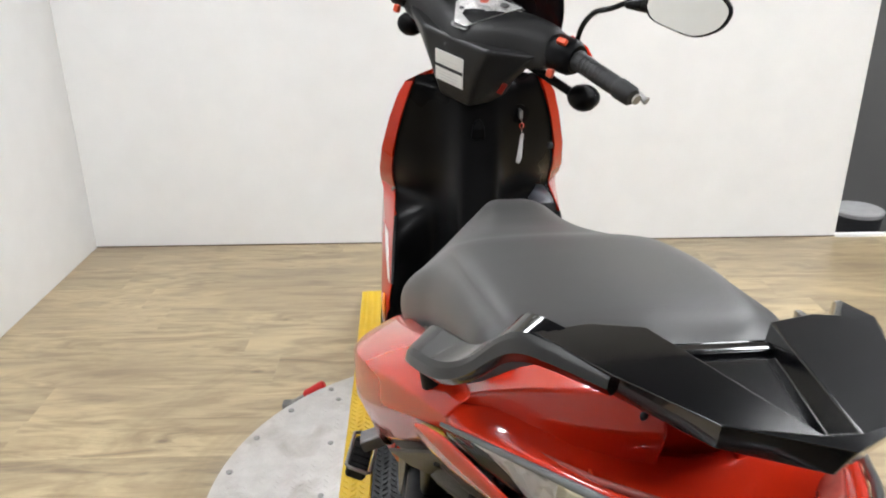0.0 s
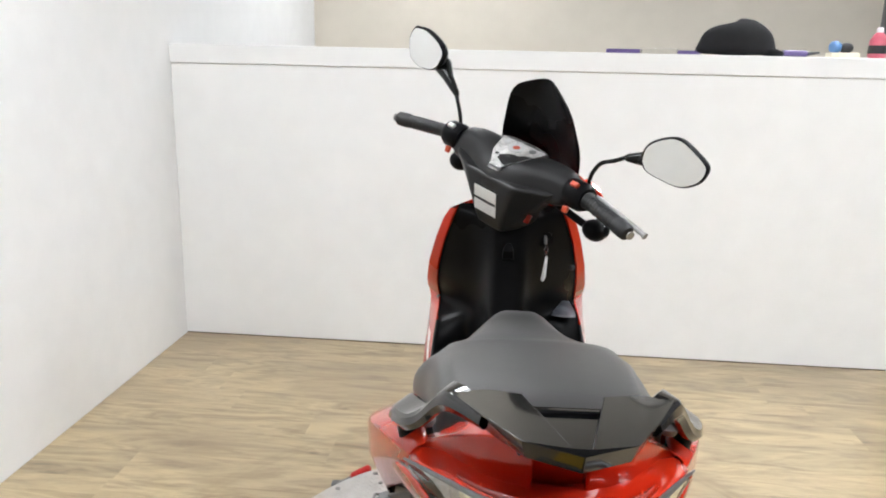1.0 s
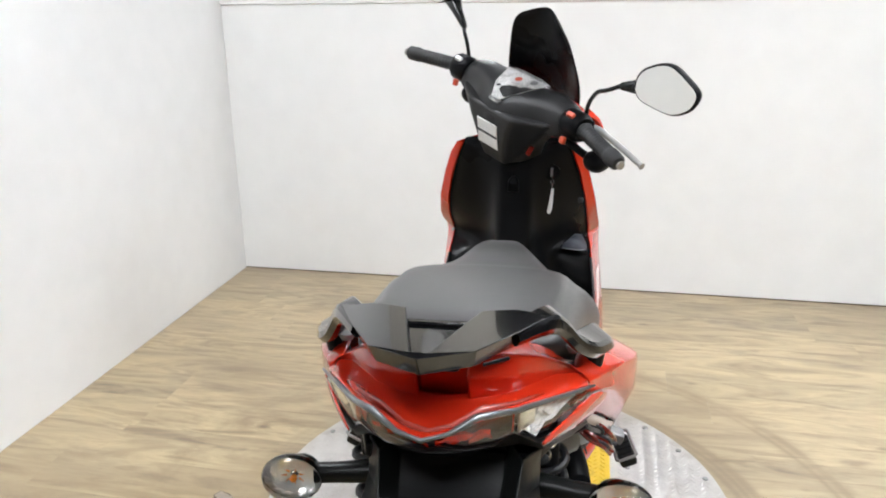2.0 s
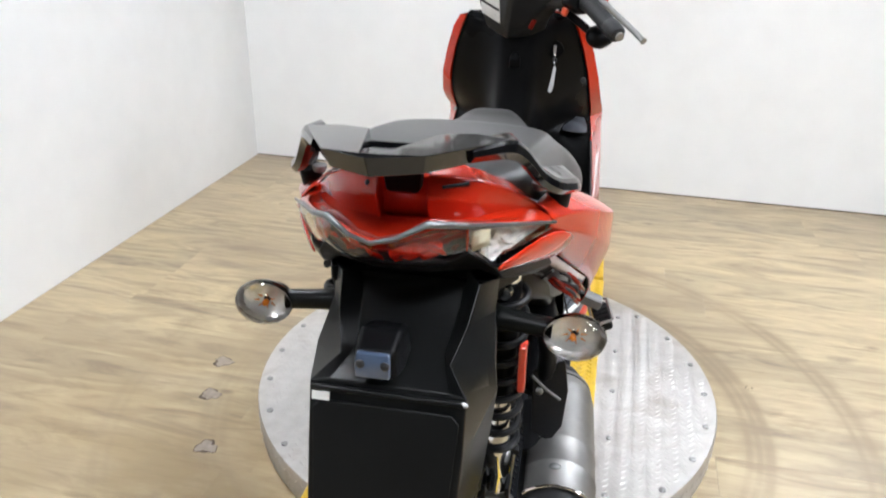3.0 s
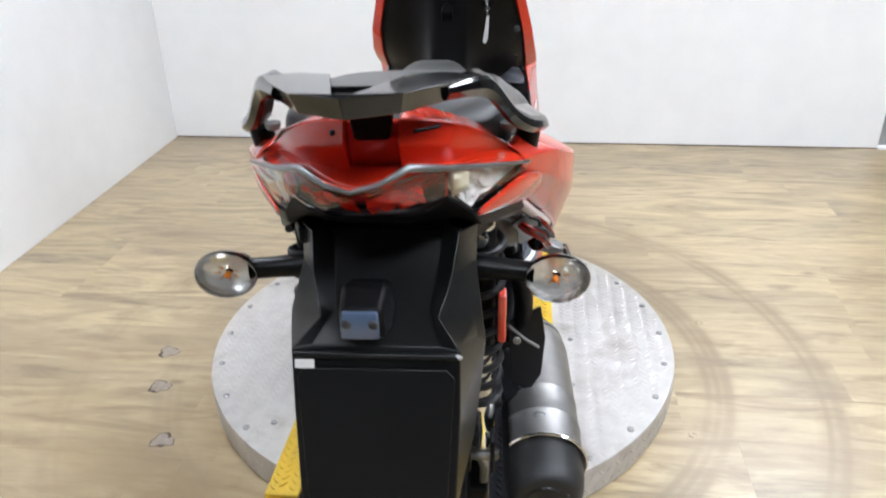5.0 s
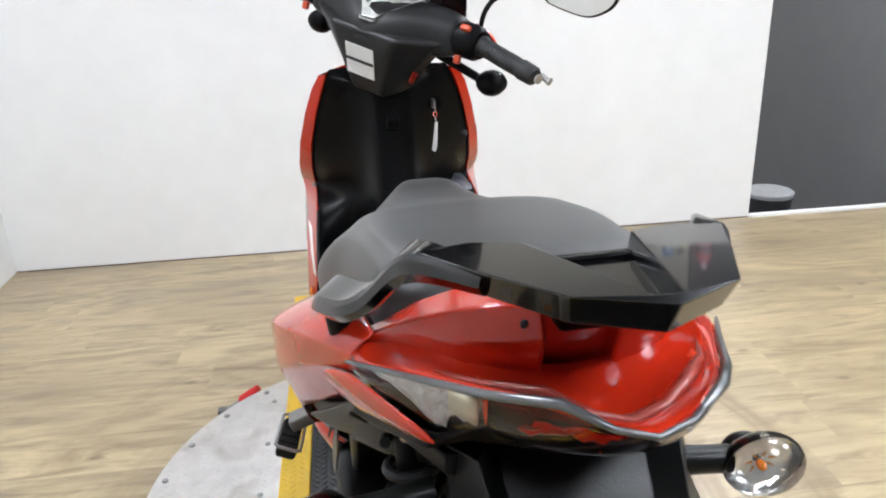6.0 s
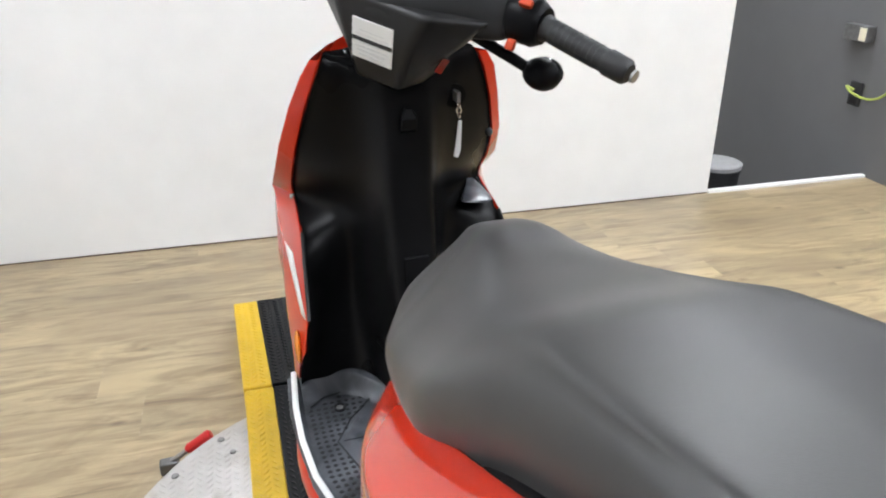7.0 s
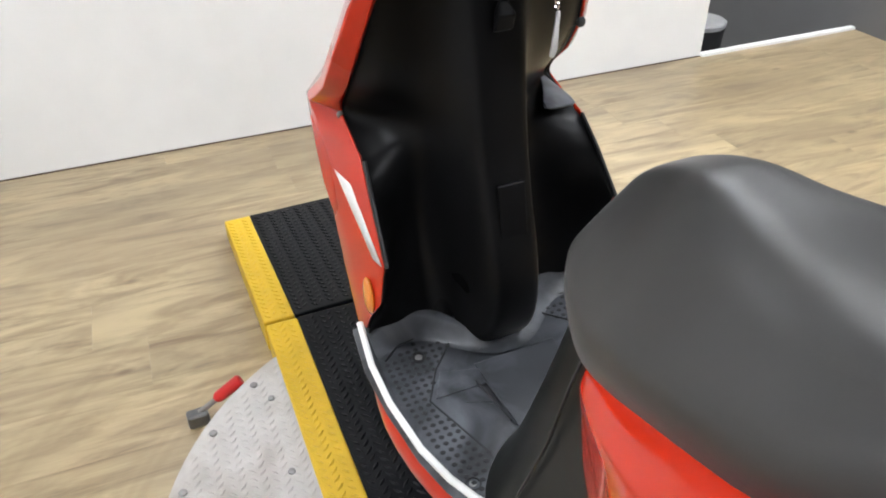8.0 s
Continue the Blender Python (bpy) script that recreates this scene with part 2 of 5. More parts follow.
SHELL = shell_glass("clear_lens_skin", (0.93, 0.93, 0.92))
ROSE = shell_glass("rose_lens_skin", (0.84, 0.36, 0.30))
LAMPBACK = material("rose_lamp_back", (0.26, 0.045, 0.034), 0.25, vary=0.25, scale=60, spec=0.6)
TRIMGREY = material("grey_satin_trim", (0.15, 0.155, 0.16), 0.28, 0.7, vary=0.15, scale=60)
REDCORE = material("red_prism", (0.85, 0.075, 0.022), 0.12, vary=0.2, scale=60, coat=0.5)
# Glossy black ledge plastic; its blue-grey reflection is coloured in as pale blotches
SHEENED = material("black_plastic_painted_sheen", (0.022, 0.024, 0.028), 0.30, spec=0.6, vary=0.3, scale=22, rough_vary=0.08, stain=(0.09, 0.095, 0.11), stain_scale=14, stain_at=0.55)
BOWL = material("silvered_bowl", (0.87, 0.87, 0.87), 0.16, 0.65, vary=0.12, scale=60)
REFLECT = material("red_reflector", (0.15, 0.008, 0.004), 0.15, coat=0.5, vary=0.3, scale=60, bump=0.4, bump_scale=500)
AMBERDIM = material("amber_tint", (0.38, 0.15, 0.04), 0.25, vary=0.2, coat=0.4)
AMBER = material("amber_bulb", (0.75, 0.22, 0.02), 0.2, vary=0.1, coat=0.6)
ORANGE = material("orange_button", (0.50, 0.06, 0.02), 0.4, vary=0.1)
CREAM = material("cream_reflector", (0.84, 0.78, 0.60), 0.3, vary=0.05)
FACET = material("faceted_reflector", (0.88, 0.88, 0.87), 0.22, 0.15, vary=0.15, scale=60)
WHITE = material("white_plastic", (0.78, 0.78, 0.77), 0.4, vary=0.04)
LABEL = material("white_label", (0.72, 0.72, 0.70), 0.5, vary=0.04)
INK = material("dark_ink", (0.02, 0.02, 0.022), 0.6, vary=0.1)
BLUEGLASS = material("bluish_lamp_glass", (0.055, 0.080, 0.13), 0.08, coat=1.0, vary=0.2)
DIAL = material("dial_face", (0.60, 0.59, 0.58), 0.3, vary=0.5, scale=300)
PURPLE = material("purple_plastic", (0.11, 0.075, 0.21), 0.4, vary=0.1)
PINK = material("pink_bottle", (0.50, 0.10, 0.14), 0.35, vary=0.15)
BLUE = material("blue_plastic", (0.10, 0.22, 0.45), 0.4, vary=0.1)
FABRIC = material("black_fabric", (0.008, 0.008, 0.009), 0.9, vary=0.2, bump=0.4, bump_scale=500)
LAMP = material("lamp_panel", (0.9, 0.9, 0.9), 0.5, vary=0.0, emit=(0.965, 0.98, 1.0), strength=45.0)
SPOT = material("spot_lamp", (0.9, 0.9, 0.9), 0.5, vary=0.0, emit=(0.97, 0.985, 1.0), strength=120.0)
BARE = material("bare_grey_patch", (0.30, 0.255, 0.215), 0.55, vary=0.25, scale=50)
STAIN = material("dark_scuff", (0.085, 0.060, 0.040), 0.6, vary=0.3, scale=40)


# ---- shape helpers ----
def part(name, bm, mat_, parent=None, label="", smooth=True, bevel=0.0, subsurf=0, solid=0.0, angle=40, segments=2, out=None):
    """Links a bmesh as ONE mesh object under a thing or a part."""
    bmesh.ops.recalc_face_normals(bm, faces=bm.faces)
    if out and sum((f.normal * f.calc_area() for f in bm.faces), Vector()).dot(Vector(out)) < 0:
        bmesh.ops.reverse_faces(bm, faces=bm.faces)
    me = bpy.data.meshes.new(name)
    bm.to_mesh(me)
    bm.free()
    if smooth:
        me.shade_smooth()
    me.materials.append(mat_)
    ob = new(name, me)
    ob.parent = parent
    if solid:
        md = ob.modifiers.new("solid", "SOLIDIFY")
        md.thickness, md.offset = solid, -1
    if bevel:
        md = ob.modifiers.new("bevel", "BEVEL")
        md.width, md.segments, md.limit_method, md.angle_limit = bevel, segments, "ANGLE", radians(35)
        md.harden_normals = smooth
    if subsurf:
        md = ob.modifiers.new("subsurf", "SUBSURF")
        md.levels = md.render_levels = subsurf
    if smooth and not subsurf:
        me.set_sharp_from_angle(angle=radians(angle))
    if label:
        ob["label"] = label
    return ob


def box(sx, sy, sz, at=(0, 0, 0), rot=(0, 0, 0), taper=1.0, bm=None):
    bm = bm or bmesh.new()
    r = bmesh.ops.create_cube(bm, size=1)
    for v in r["verts"]:
        k = taper if v.co.z > 0 else 1.0
        v.co = Vector((v.co.x * sx * k, v.co.y * sy * k, v.co.z * sz))
    bmesh.ops.transform(bm, matrix=pose(*at, *rot), verts=r["verts"])
    return bm


def loft(rings, closed=True, caps=True, bm=None):
    """Skins a row of rings that have the same number of points."""
    bm = bm or bmesh.new()
    rows = [[bm.verts.new(p) for p in ring] for ring in rings]
    n = len(rows[0])
    for a, b in zip(rows, rows[1:]):
        for i in range(n if closed else n - 1):
            j = (i + 1) % n
            bm.faces.new((a[i], a[j], b[j], b[i]))
    if caps and closed:
        bm.faces.new(rows[0][::-1]), bm.faces.new(rows[-1])
    return bm


def tube(path, radius, seg=10, bm=None, caps=True):
    """Sweeps a circle along a path; radius may be a list."""
    pts = [Vector(p) for p in path]
    rad = radius if isinstance(radius, (list, tuple)) else [radius] * len(pts)
    rings, side = [], None
    for i, p in enumerate(pts):
        d = (pts[min(i + 1, len(pts) - 1)] - pts[max(i - 1, 0)]).normalized()
        if side is None:
            side = d.orthogonal().normalized()
        side = (side - d * side.dot(d)).normalized()
        up = d.cross(side)
        rings.append([p + rad[i] * (side * math.cos(a) + up * math.sin(a)) for a in (2 * math.pi * k / seg for k in range(seg))])
    return loft(rings, True, caps, bm)


def curve_pts(pts, n=8):
    """Smooth points through the given ones."""
    p = [Vector(q) for q in pts]
    p = [2 * p[0] - p[1]] + p + [2 * p[-1] - p[-2]]
    out = []
    for i in range(1, len(p) - 2):
        for k in range(n):
            t = k / n
            a, b, c, d = p[i - 1:i + 3]
            out.append(0.5 * (2 * b + (c - a) * t + (2 * a - 5 * b + 4 * c - d) * t * t + (3 * b - a - 3 * c + d) * t ** 3))
    return out + [p[-2]]


def lathe(profile, axis="X", seg=32, at=(0, 0, 0), bm=None, closed=False):
    """Turns (along, radius) pairs round an axis."""
    rings = []
    for s, r in profile:
        ring = []
        for k in range(seg):
            a = 2 * math.pi * k / seg
            u, v = r * math.cos(a), r * math.sin(a)
            ring.append(Vector(at) + Vector({"X": (s, u, v), "Y": (u, s, v), "Z": (u, v, s)}[axis]))
        rings.append(ring)
    if closed:
        rings.append(rings[0])
        bm = loft(rings, True, False, bm)
        bmesh.ops.remove_doubles(bm, verts=bm.verts, dist=1e-5)
        return bm
    return loft(rings, True, True, bm)


def ball(r, at=(0, 0, 0), stretch=(1, 1, 1), seg=16, rot=(0, 0, 0), bm=None):
    bm = bm or bmesh.new()
    res = bmesh.ops.create_uvsphere(bm, u_segments=seg, v_segments=max(6, seg // 2), radius=r)
    bmesh.ops.transform(bm, matrix=pose(*at, *rot) @ Matrix.Diagonal((*stretch, 1)), verts=res["verts"])
    return bm


def plate(points, thickness, bm=None, down=(0, 0, -1)):
    """A flat polygon given thickness along a direction."""
    bm = bm or bmesh.new()
    top = [bm.verts.new(p) for p in points]
    low = [bm.verts.new(Vector(p) + Vector(down) * thickness) for p in points]
    bm.faces.new(top), bm.faces.new(low[::-1])
    for i in range(len(top)):
        j = (i + 1) % len(top)
        bm.faces.new((top[i], low[i], low[j], top[j]))
    return bm


def mirrored(rows):
    """Right-hand half rows (from the middle out) made into whole rows."""
    out = []
    for row in rows:
        left = [(-x, y, z) for x, y, z in row[::-1] if x > 1e-6]
        out.append(left + list(row))
    return out


def between(table, v):
    """Straight interpolation in rows of (key, values...)."""
    for a, b in zip(table, table[1:]):
        if a[0] <= v <= b[0]:
            k = (v - a[0]) / (b[0] - a[0])
            return [p + (q - p) * k for p, q in zip(a[1:], b[1:])]
    return list(table[0][1:] if v < table[0][0] else table[-1][1:])


def thing(name, m, label, category, group="", kind=""):
    ob = new(name)
    ob.matrix_basis = m
    ob.empty_display_size = 0.1
    return tagged(ob, label, category, group, kind)


def setting(name, bm, mat_, label="", bevel=0.0, smooth=False):
    ob = part(name, bm, mat_, None, label, smooth, bevel)
    return tagged(ob, label, kind="structure")


# ---- the bay: raised floor, half-height back wall, side walls ----
BACK, LEFT, RIGHT_END, RIGHT = 3.40, -1.375, 2.02, 2.89
setting("floor", box(9.3, 7.4, 0.12, (LEFT + 4.53, -0.30, -0.066)), FLOOR, "pale oak-look vinyl plank floor with drifting dark streaks")
setting("lower_floor", box(9.0, 4.5, 0.1, (3.0, 5.4, -0.47)), CONCRETE, "bare concrete floor a step below the bay")
setting("floor_riser", box(9.0, 0.06, 0.40, (LEFT + 4.53, 3.425, -0.22)), SHADEW, "painted riser below the edge of the raised floor")
setting("wall_back", box(RIGHT_END - LEFT, 0.11, 1.33, ((RIGHT_END + LEFT) / 2, BACK + 0.055, 0.665)), WALL, "smooth white half-height back wall", bevel=0.003)
setting("ledge", box(RIGHT_END - LEFT, 0.20, 0.085, ((RIGHT_END + LEFT) / 2, BACK + 0.09, 1.374)), WALL, "white painted board capping the half-height wall", bevel=0.004)
setting("wall_left", box(0.12, 10.0, 3.3, (LEFT - 0.06, 1.0, 1.2)), WALL, "tall smooth white side wall")
setting("wall_far", box(9.0, 0.12, 3.8, (3.0, 6.06, 1.0)), BEIGE, "beige painted wall beyond the half-height partition")
setting("wall_right", box(0.12, 2.9, 3.3, (RIGHT + 0.06, 4.55, 1.2)), SHADEW, "grey-white side wall of the recess, its shade put into the dark grey colour")
setting("wall_right_far", box(0.12, 10.0, 3.3, (7.5, 1.0, 1.2)), GREYD, "plain wall closing the workshop")
setting("wall_behind", box(9.0, 0.12, 3.3, (3.0, -3.98, 1.2)), GREYD, "plain wall closing the workshop behind the bay")
setting("ceiling", box(9.3, 10.2, 0.1, (3.05, 1.0, 2.90)), CEIL, "plain dark workshop ceiling")
setting("floor_edge_trim", box(RIGHT - RIGHT_END, 0.03, 0.03, ((RIGHT + RIGHT_END) / 2, 3.402, -0.002)), WHITE, "white metal nosing along the raised floor's edge", bevel=0.003)


setting("baseboard", box(RIGHT_END - LEFT - 0.004, 0.003, 0.004, ((RIGHT_END + LEFT) / 2, BACK - 0.002, 0.0025)), STAIN, "dark joint line where the back wall meets the floor")


# ---- ceiling lamps ----
def ceiling_light(x, y, sx, sy):
    t = thing("ceiling_light", pose(x, y, 2.84), "flat white rectangular ceiling light panel placed out of view, lit", "lamp", "ceiling lights")
    part("frame", box(sx + 0.06, sy + 0.06, 0.03, (0, 0, -0.012)), WHITE, t, bevel=0.004)
    part("diffuser", box(sx, sy, 0.01, (0, 0, -0.032)), LAMP, t, "glowing white diffuser")
    return t


# All out of view; (0.35, -1.15) and (1.75, 1.1) are added fill for tail and wall
for lx, ly, wide in ((-0.80, 1.5, 0.62), (1.6, -0.5, 0.60), (0.35, -1.15, 0.40), (2.1, 3.80, 0.74), (1.75, 1.1, 0.66), (3.3, 0.6, 1.15), (-0.3, 4.9, 0.50)):
    ceiling_light(lx, ly, wide, 0.55)


def down_light(x, y):
    t = thing("down_light", pose(x, y, 2.84), "small round ceiling spot lamp, lit", "lamp", "spot lamps")
    part("ring", lathe([(0.01, 0.095), (-0.02, 0.095), (-0.02, 0.075), (0.0, 0.075)], "Z", 24, closed=True), WHITE, t)
    part("bulb", lathe([(-0.004, 0.072), (-0.012, 0.060), (-0.016, 0.03)], "Z", 20), SPOT, t, "glowing round lamp")


for lx, ly in ((1.62, 2.36), (1.86, 2.05)):
    down_light(lx, ly)


# ---- turntable and ramps ----
DISC = (0.217, 1.590)


def lozenges(inside, x0, x1, y0, y1, top, pitch=0.0195, high=0.0025):
    """Raised tread bars in a crossed pattern, joined, on a sloping top."""
    verts, faces = [], []
    nx, ny = int((x1 - x0) / pitch), int((y1 - y0) / pitch)
    for i in range(nx):
        for j in range(ny):
            cx, cy = x0 + (i + 0.5) * pitch, y0 + (j + 0.5 + 0.5 * (i % 2)) * pitch
            if not inside(cx, cy):
                continue
            a = radians(45 if i % 2 else -45)
            ca, sa = math.cos(a), math.sin(a)
            base = len(verts)
            for u, v, h in ((-0.0112, 0, 0), (0, -0.0042, 0), (0.0112, 0, 0), (0, 0.0042, 0), (-0.0062, 0, high), (0.0062, 0, high)):
                px, py = cx + u * ca - v * sa, cy + u * sa + v * ca
                verts.append((px, py, top(px, py) + h))
            for f in ((0, 1, 4), (1, 5, 4), (1, 2, 5), (2, 3, 5), (3, 4, 5), (3, 0, 4)):
                faces.append([base + k for k in f])
    me = bpy.data.meshes.new("tread_pattern")
    me.from_pydata(verts, [], faces)
    return me


def tread(me, mat_, parent):
    me.materials.append(mat_)
    ob = new("tread_pattern", me)
    ob.parent = parent
    return tagged(ob, kind="stuff")


turntable = thing("turntable", pose(*DISC, 0), "round aluminium tread-plate turntable standing on the floor", "turntable")
part("disc", lathe([(0.001, 0.589), (0.004, 0.607), (0.080, 0.611), (0.085, 0.609)], "Z", 96), TREAD, turntable, "scuffed silver disc", angle=30)
tread(lozenges(lambda x, y: math.hypot(x, y) < 0.594 and abs(x + 0.005) > 0.31, -0.62, 0.62, -0.62, 0.62, lambda x, y: 0.0852, high=0.0012), TREAD, turntable)
rim_v, rim_f = [], []
for k in range(150):
    for row in range(2):
        a0, zc = 2 * math.pi * (k + 0.5 * row) / 150, 0.026 + 0.032 * row
        s = 1 if (k + row) % 2 else -1
        base = len(rim_v)
        for u, w, h in ((-0.010, -0.010 * s, 0.0), (0.003, -0.003 * s, 0), (0.010, 0.010 * s, 0), (-0.003, 0.003 * s, 0), (0, 0, 0.002)):
            rr = 0.6105 + h
            rim_v.append((rr * math.cos(a0 + u / 0.6), rr * math.sin(a0 + u / 0.6), zc + w))
        rim_f += [[base + p for p in f] for f in ((0, 1, 4), (1, 2, 4), (2, 3, 4), (3, 0, 4))]
rim_mesh = bpy.data.meshes.new("rim_tread")
rim_mesh.from_pydata(rim_v, [], rim_f)
tread(rim_mesh, TREAD, turntable)
for k in range(26):
    a = 2 * math.pi * (k + 0.35) / 26
    px, py = 0.585 * math.cos(a), 0.585 * math.sin(a)
    if abs(px + 0.005) < 0.315:
        continue
    part("bolt", lathe([(0.0, 0.008), (0.003, 0.008), (0.0045, 0.005)], "Z", 10, (px, py, 0.085)), STEEL, turntable)
for px in (0.345, -0.345):
    for py in (-0.4, -0.2, 0.0, 0.2, 0.4):
        part("bolt", lathe([(0.0, 0.007), (0.003, 0.007), (0.0045, 0.005)], "Z", 10, (px, py, 0.085)), STEEL, turntable)


def ramp_section(name, x, y, yaw, half, y0, y1, z0, z1, label):
    """A black tread plate with a yellow band on each side, from y0 to y1 along its run."""
    t = thing(name, pose(x, y, 0, 0, 0, yaw), label, "ramp", "ramp sections")
    top = lambda px, py: z0 + (z1 - z0) * (py - y0) / (y1 - y0)
    band = 0.074

    def slab(xa, xb, lift):
        bm = bmesh.new()
        low = max(0.002, min(z0, z1) - 0.09)
        pts = [(xa, y0, z0 + lift), (xb, y0, z0 + lift), (xb, y1, z1 + lift), (xa, y1, z1 + lift)]
        up = [bm.verts.new(p) for p in pts]
        dn = [bm.verts.new((p[0], p[1], low)) for p in pts]
        bm.faces.new(up), bm.faces.new(dn[::-1])
        for i in range(4):
            j = (i + 1) % 4
            bm.faces.new((up[i], dn[i], dn[j], up[j]))
        return bm

    part("black_plate", slab(-half + band, half - band, 0), BLACKT, t, "worn black tread plate", smooth=False, bevel=0.003)
    for s in (-1, 1):
        xa, xb = sorted((s * (half - band + 0.0005), s * half))
        edge = part("yellow_edge", slab(xa, xb, 0.0), YELLOW, t, "chipped yellow safety edge", smooth=False, bevel=0.005)
        tread(lozenges(lambda a, b: True, xa + 0.004, xb - 0.002, y0 + 0.01, y1 - 0.01, lambda a, b: top(a, b) + 0.0002), YELLOW, edge)
    tread(lozenges(lambda a, b: True, -half + band + 0.004, half - band - 0.002, y0 + 0.01, y1 - 0.01, lambda a, b: top(a, b) + 0.0002), BLACKT, t)
    return t


ramp_section("centre_ramp", 0.2155, 1.596, 0.9, 0.3015, -0.626, 0.628, 0.092, 0.092, "black tread-plate track with yellow edges lying across the turntable")
ramp_section("rear_ramp", 0.2255, 0.962, 0.9, 0.3030, -0.95, -0.008, 0.010, 0.091, "black tread-plate ramp with yellow edges leading up to the turntable")
ramp_section("front_ramp", 0.2030, 2.232, 2.2, 0.3015, 0.008, 0.545, 0.091, 0.058, "black tread-plate ramp with yellow edges running off the turntable")

# ---- the scooter: x to its right, y ahead, z up ----
scooter = thing("scooter", pose(0.2875, 0.70, 0, 0, 0, 3), "red and black motor scooter with grey seat on the turntable", "scooter")

# seat
SEAT_ROWS = [  # ahead, half width, half width of the flat top, top middle, top edge, lower edge
    (-0.045, 0.077, 0.050, 0.988, 0.982, 0.950), (-0.030, 0.110, 0.071, 0.996, 0.990, 0.935), (0.000, 0.128, 0.091, 1.001, 0.993, 0.920), (0.060, 0.134, 0.103, 0.996, 0.983, 0.900),
    (0.140, 0.141, 0.111, 0.985, 0.968, 0.880), (0.220, 0.151, 0.112, 0.972, 0.947, 0.855), (0.280, 0.166, 0.112, 0.961, 0.924, 0.832), (0.340, 0.179, 0.113, 0.940, 0.890, 0.808),
    (0.400, 0.175, 0.102, 0.924, 0.861, 0.785), (0.460, 0.168, 0.089, 0.911, 0.836, 0.765), (0.520, 0.161, 0.074, 0.905, 0.818, 0.748), (0.565, 0.153, 0.064, 0.905, 0.801, 0.738),
    (0.600, 0.140, 0.052, 0.899, 0.793, 0.735), (0.630, 0.126, 0.044, 0.887, 0.792, 0.738), (0.655, 0.112, 0.038, 0.872, 0.796, 0.742), (0.678, 0.092, 0.034, 0.850, 0.800, 0.750), (0.688, 0.060, 0.022, 0.825, 0.795, 0.765)]
rings = []
upper = curve_pts([r[:3] for r in SEAT_ROWS], 3)
lower = curve_pts([r[3:] for r in SEAT_ROWS], 3)
for (y, w, cw), (zt, ze, zl) in zip(upper, lower):
    half = curve_pts([(0, 0, zt), (cw * 0.6, 0, zt - 0.002), (cw, 0, zt - (zt - ze) * 0.22), ((cw + w * 0.93) / 2, 0, zt - (zt - ze) * 0.62), (w * 0.94, 0, ze - 0.004), (w * 1.0, 0, ze - (ze - zl) * 0.35), (w * 0.985, 0, ze - (ze - zl) * 0.75), (w * 0.90, 0, zl), (w * 0.4, 0, zl - 0.004), (0, 0, zl - 0.004)], 3)
    rings.append([(p.x + 0.0028, y, p.z) for p in half] + [(0.0028 - p.x, y, p.z) for p in half[-2:0:-1]])
part("seat", loft(rings), SEAT, scooter, "dark grey padded vinyl seat with a raised pillion half", angle=75)

# body under the seat
body_rows = []
for y, w, zt, zb in ((-0.10, 0.07, 0.95, 0.86), (-0.02, 0.12, 0.95, 0.82), (0.1, 0.15, 0.93, 0.76), (0.25, 0.155, 0.87, 0.66), (0.4, 0.155, 0.80, 0.50), (0.52, 0.145, 0.765, 0.40), (0.60, 0.125, 0.74, 0.40), (0.655, 0.085, 0.72, 0.40), (0.68, 0.05, 0.70, 0.40)):
    body_rows.append([(-w, y, zb), (w, y, zb), (w, y, zt), (-w, y, zt)])
part("inner_body", loft(body_rows), BLACK, scooter, "black inner body under the seat", bevel=0.01)

LOWER = [  # height, then x, y round the nose of the body
    (0.395, (0.0, 0.800), (0.055, 0.795), (0.105, 0.775), (0.142, 0.745), (0.170, 0.712), (0.190, 0.655), (0.190, 0.50)), (0.45, (0.0, 0.765), (0.05, 0.760), (0.095, 0.745), (0.135, 0.715), (0.160, 0.682), (0.178, 0.630), (0.182, 0.48)),
    (0.52, (0.0, 0.745), (0.045, 0.740), (0.085, 0.728), (0.120, 0.700), (0.142, 0.668), (0.163, 0.615), (0.176, 0.46)), (0.60, (0.0, 0.722), (0.040, 0.718), (0.075, 0.706), (0.105, 0.684), (0.130, 0.650), (0.152, 0.595), (0.172, 0.45)),
    (0.68, (0.0, 0.705), (0.035, 0.700), (0.065, 0.690), (0.092, 0.670), (0.116, 0.640), (0.140, 0.585), (0.160, 0.45)), (0.748, (0.0, 0.690), (0.032, 0.686), (0.060, 0.676), (0.084, 0.656), (0.106, 0.625), (0.128, 0.575), (0.145, 0.45))]
part("body_nose", loft([[(-x, y, r[0]) for x, y in r[:0:-1]] + [(x, y, r[0]) for x, y in r[2:]] for r in LOWER], closed=False), BLACKS, scooter, "black plastic body nose behind the footwell", subsurf=2, out=(0, 1, 0), solid=0.004)
for s in (-1, 1):
    seam = [(s * (x + 0.002), y + 0.002, r[0]) for r in LOWER for x, y in [r[6]]]
    part("body_seam", tube(curve_pts(seam, 4), 0.0022, 8), INK, scooter, "dark panel seam")

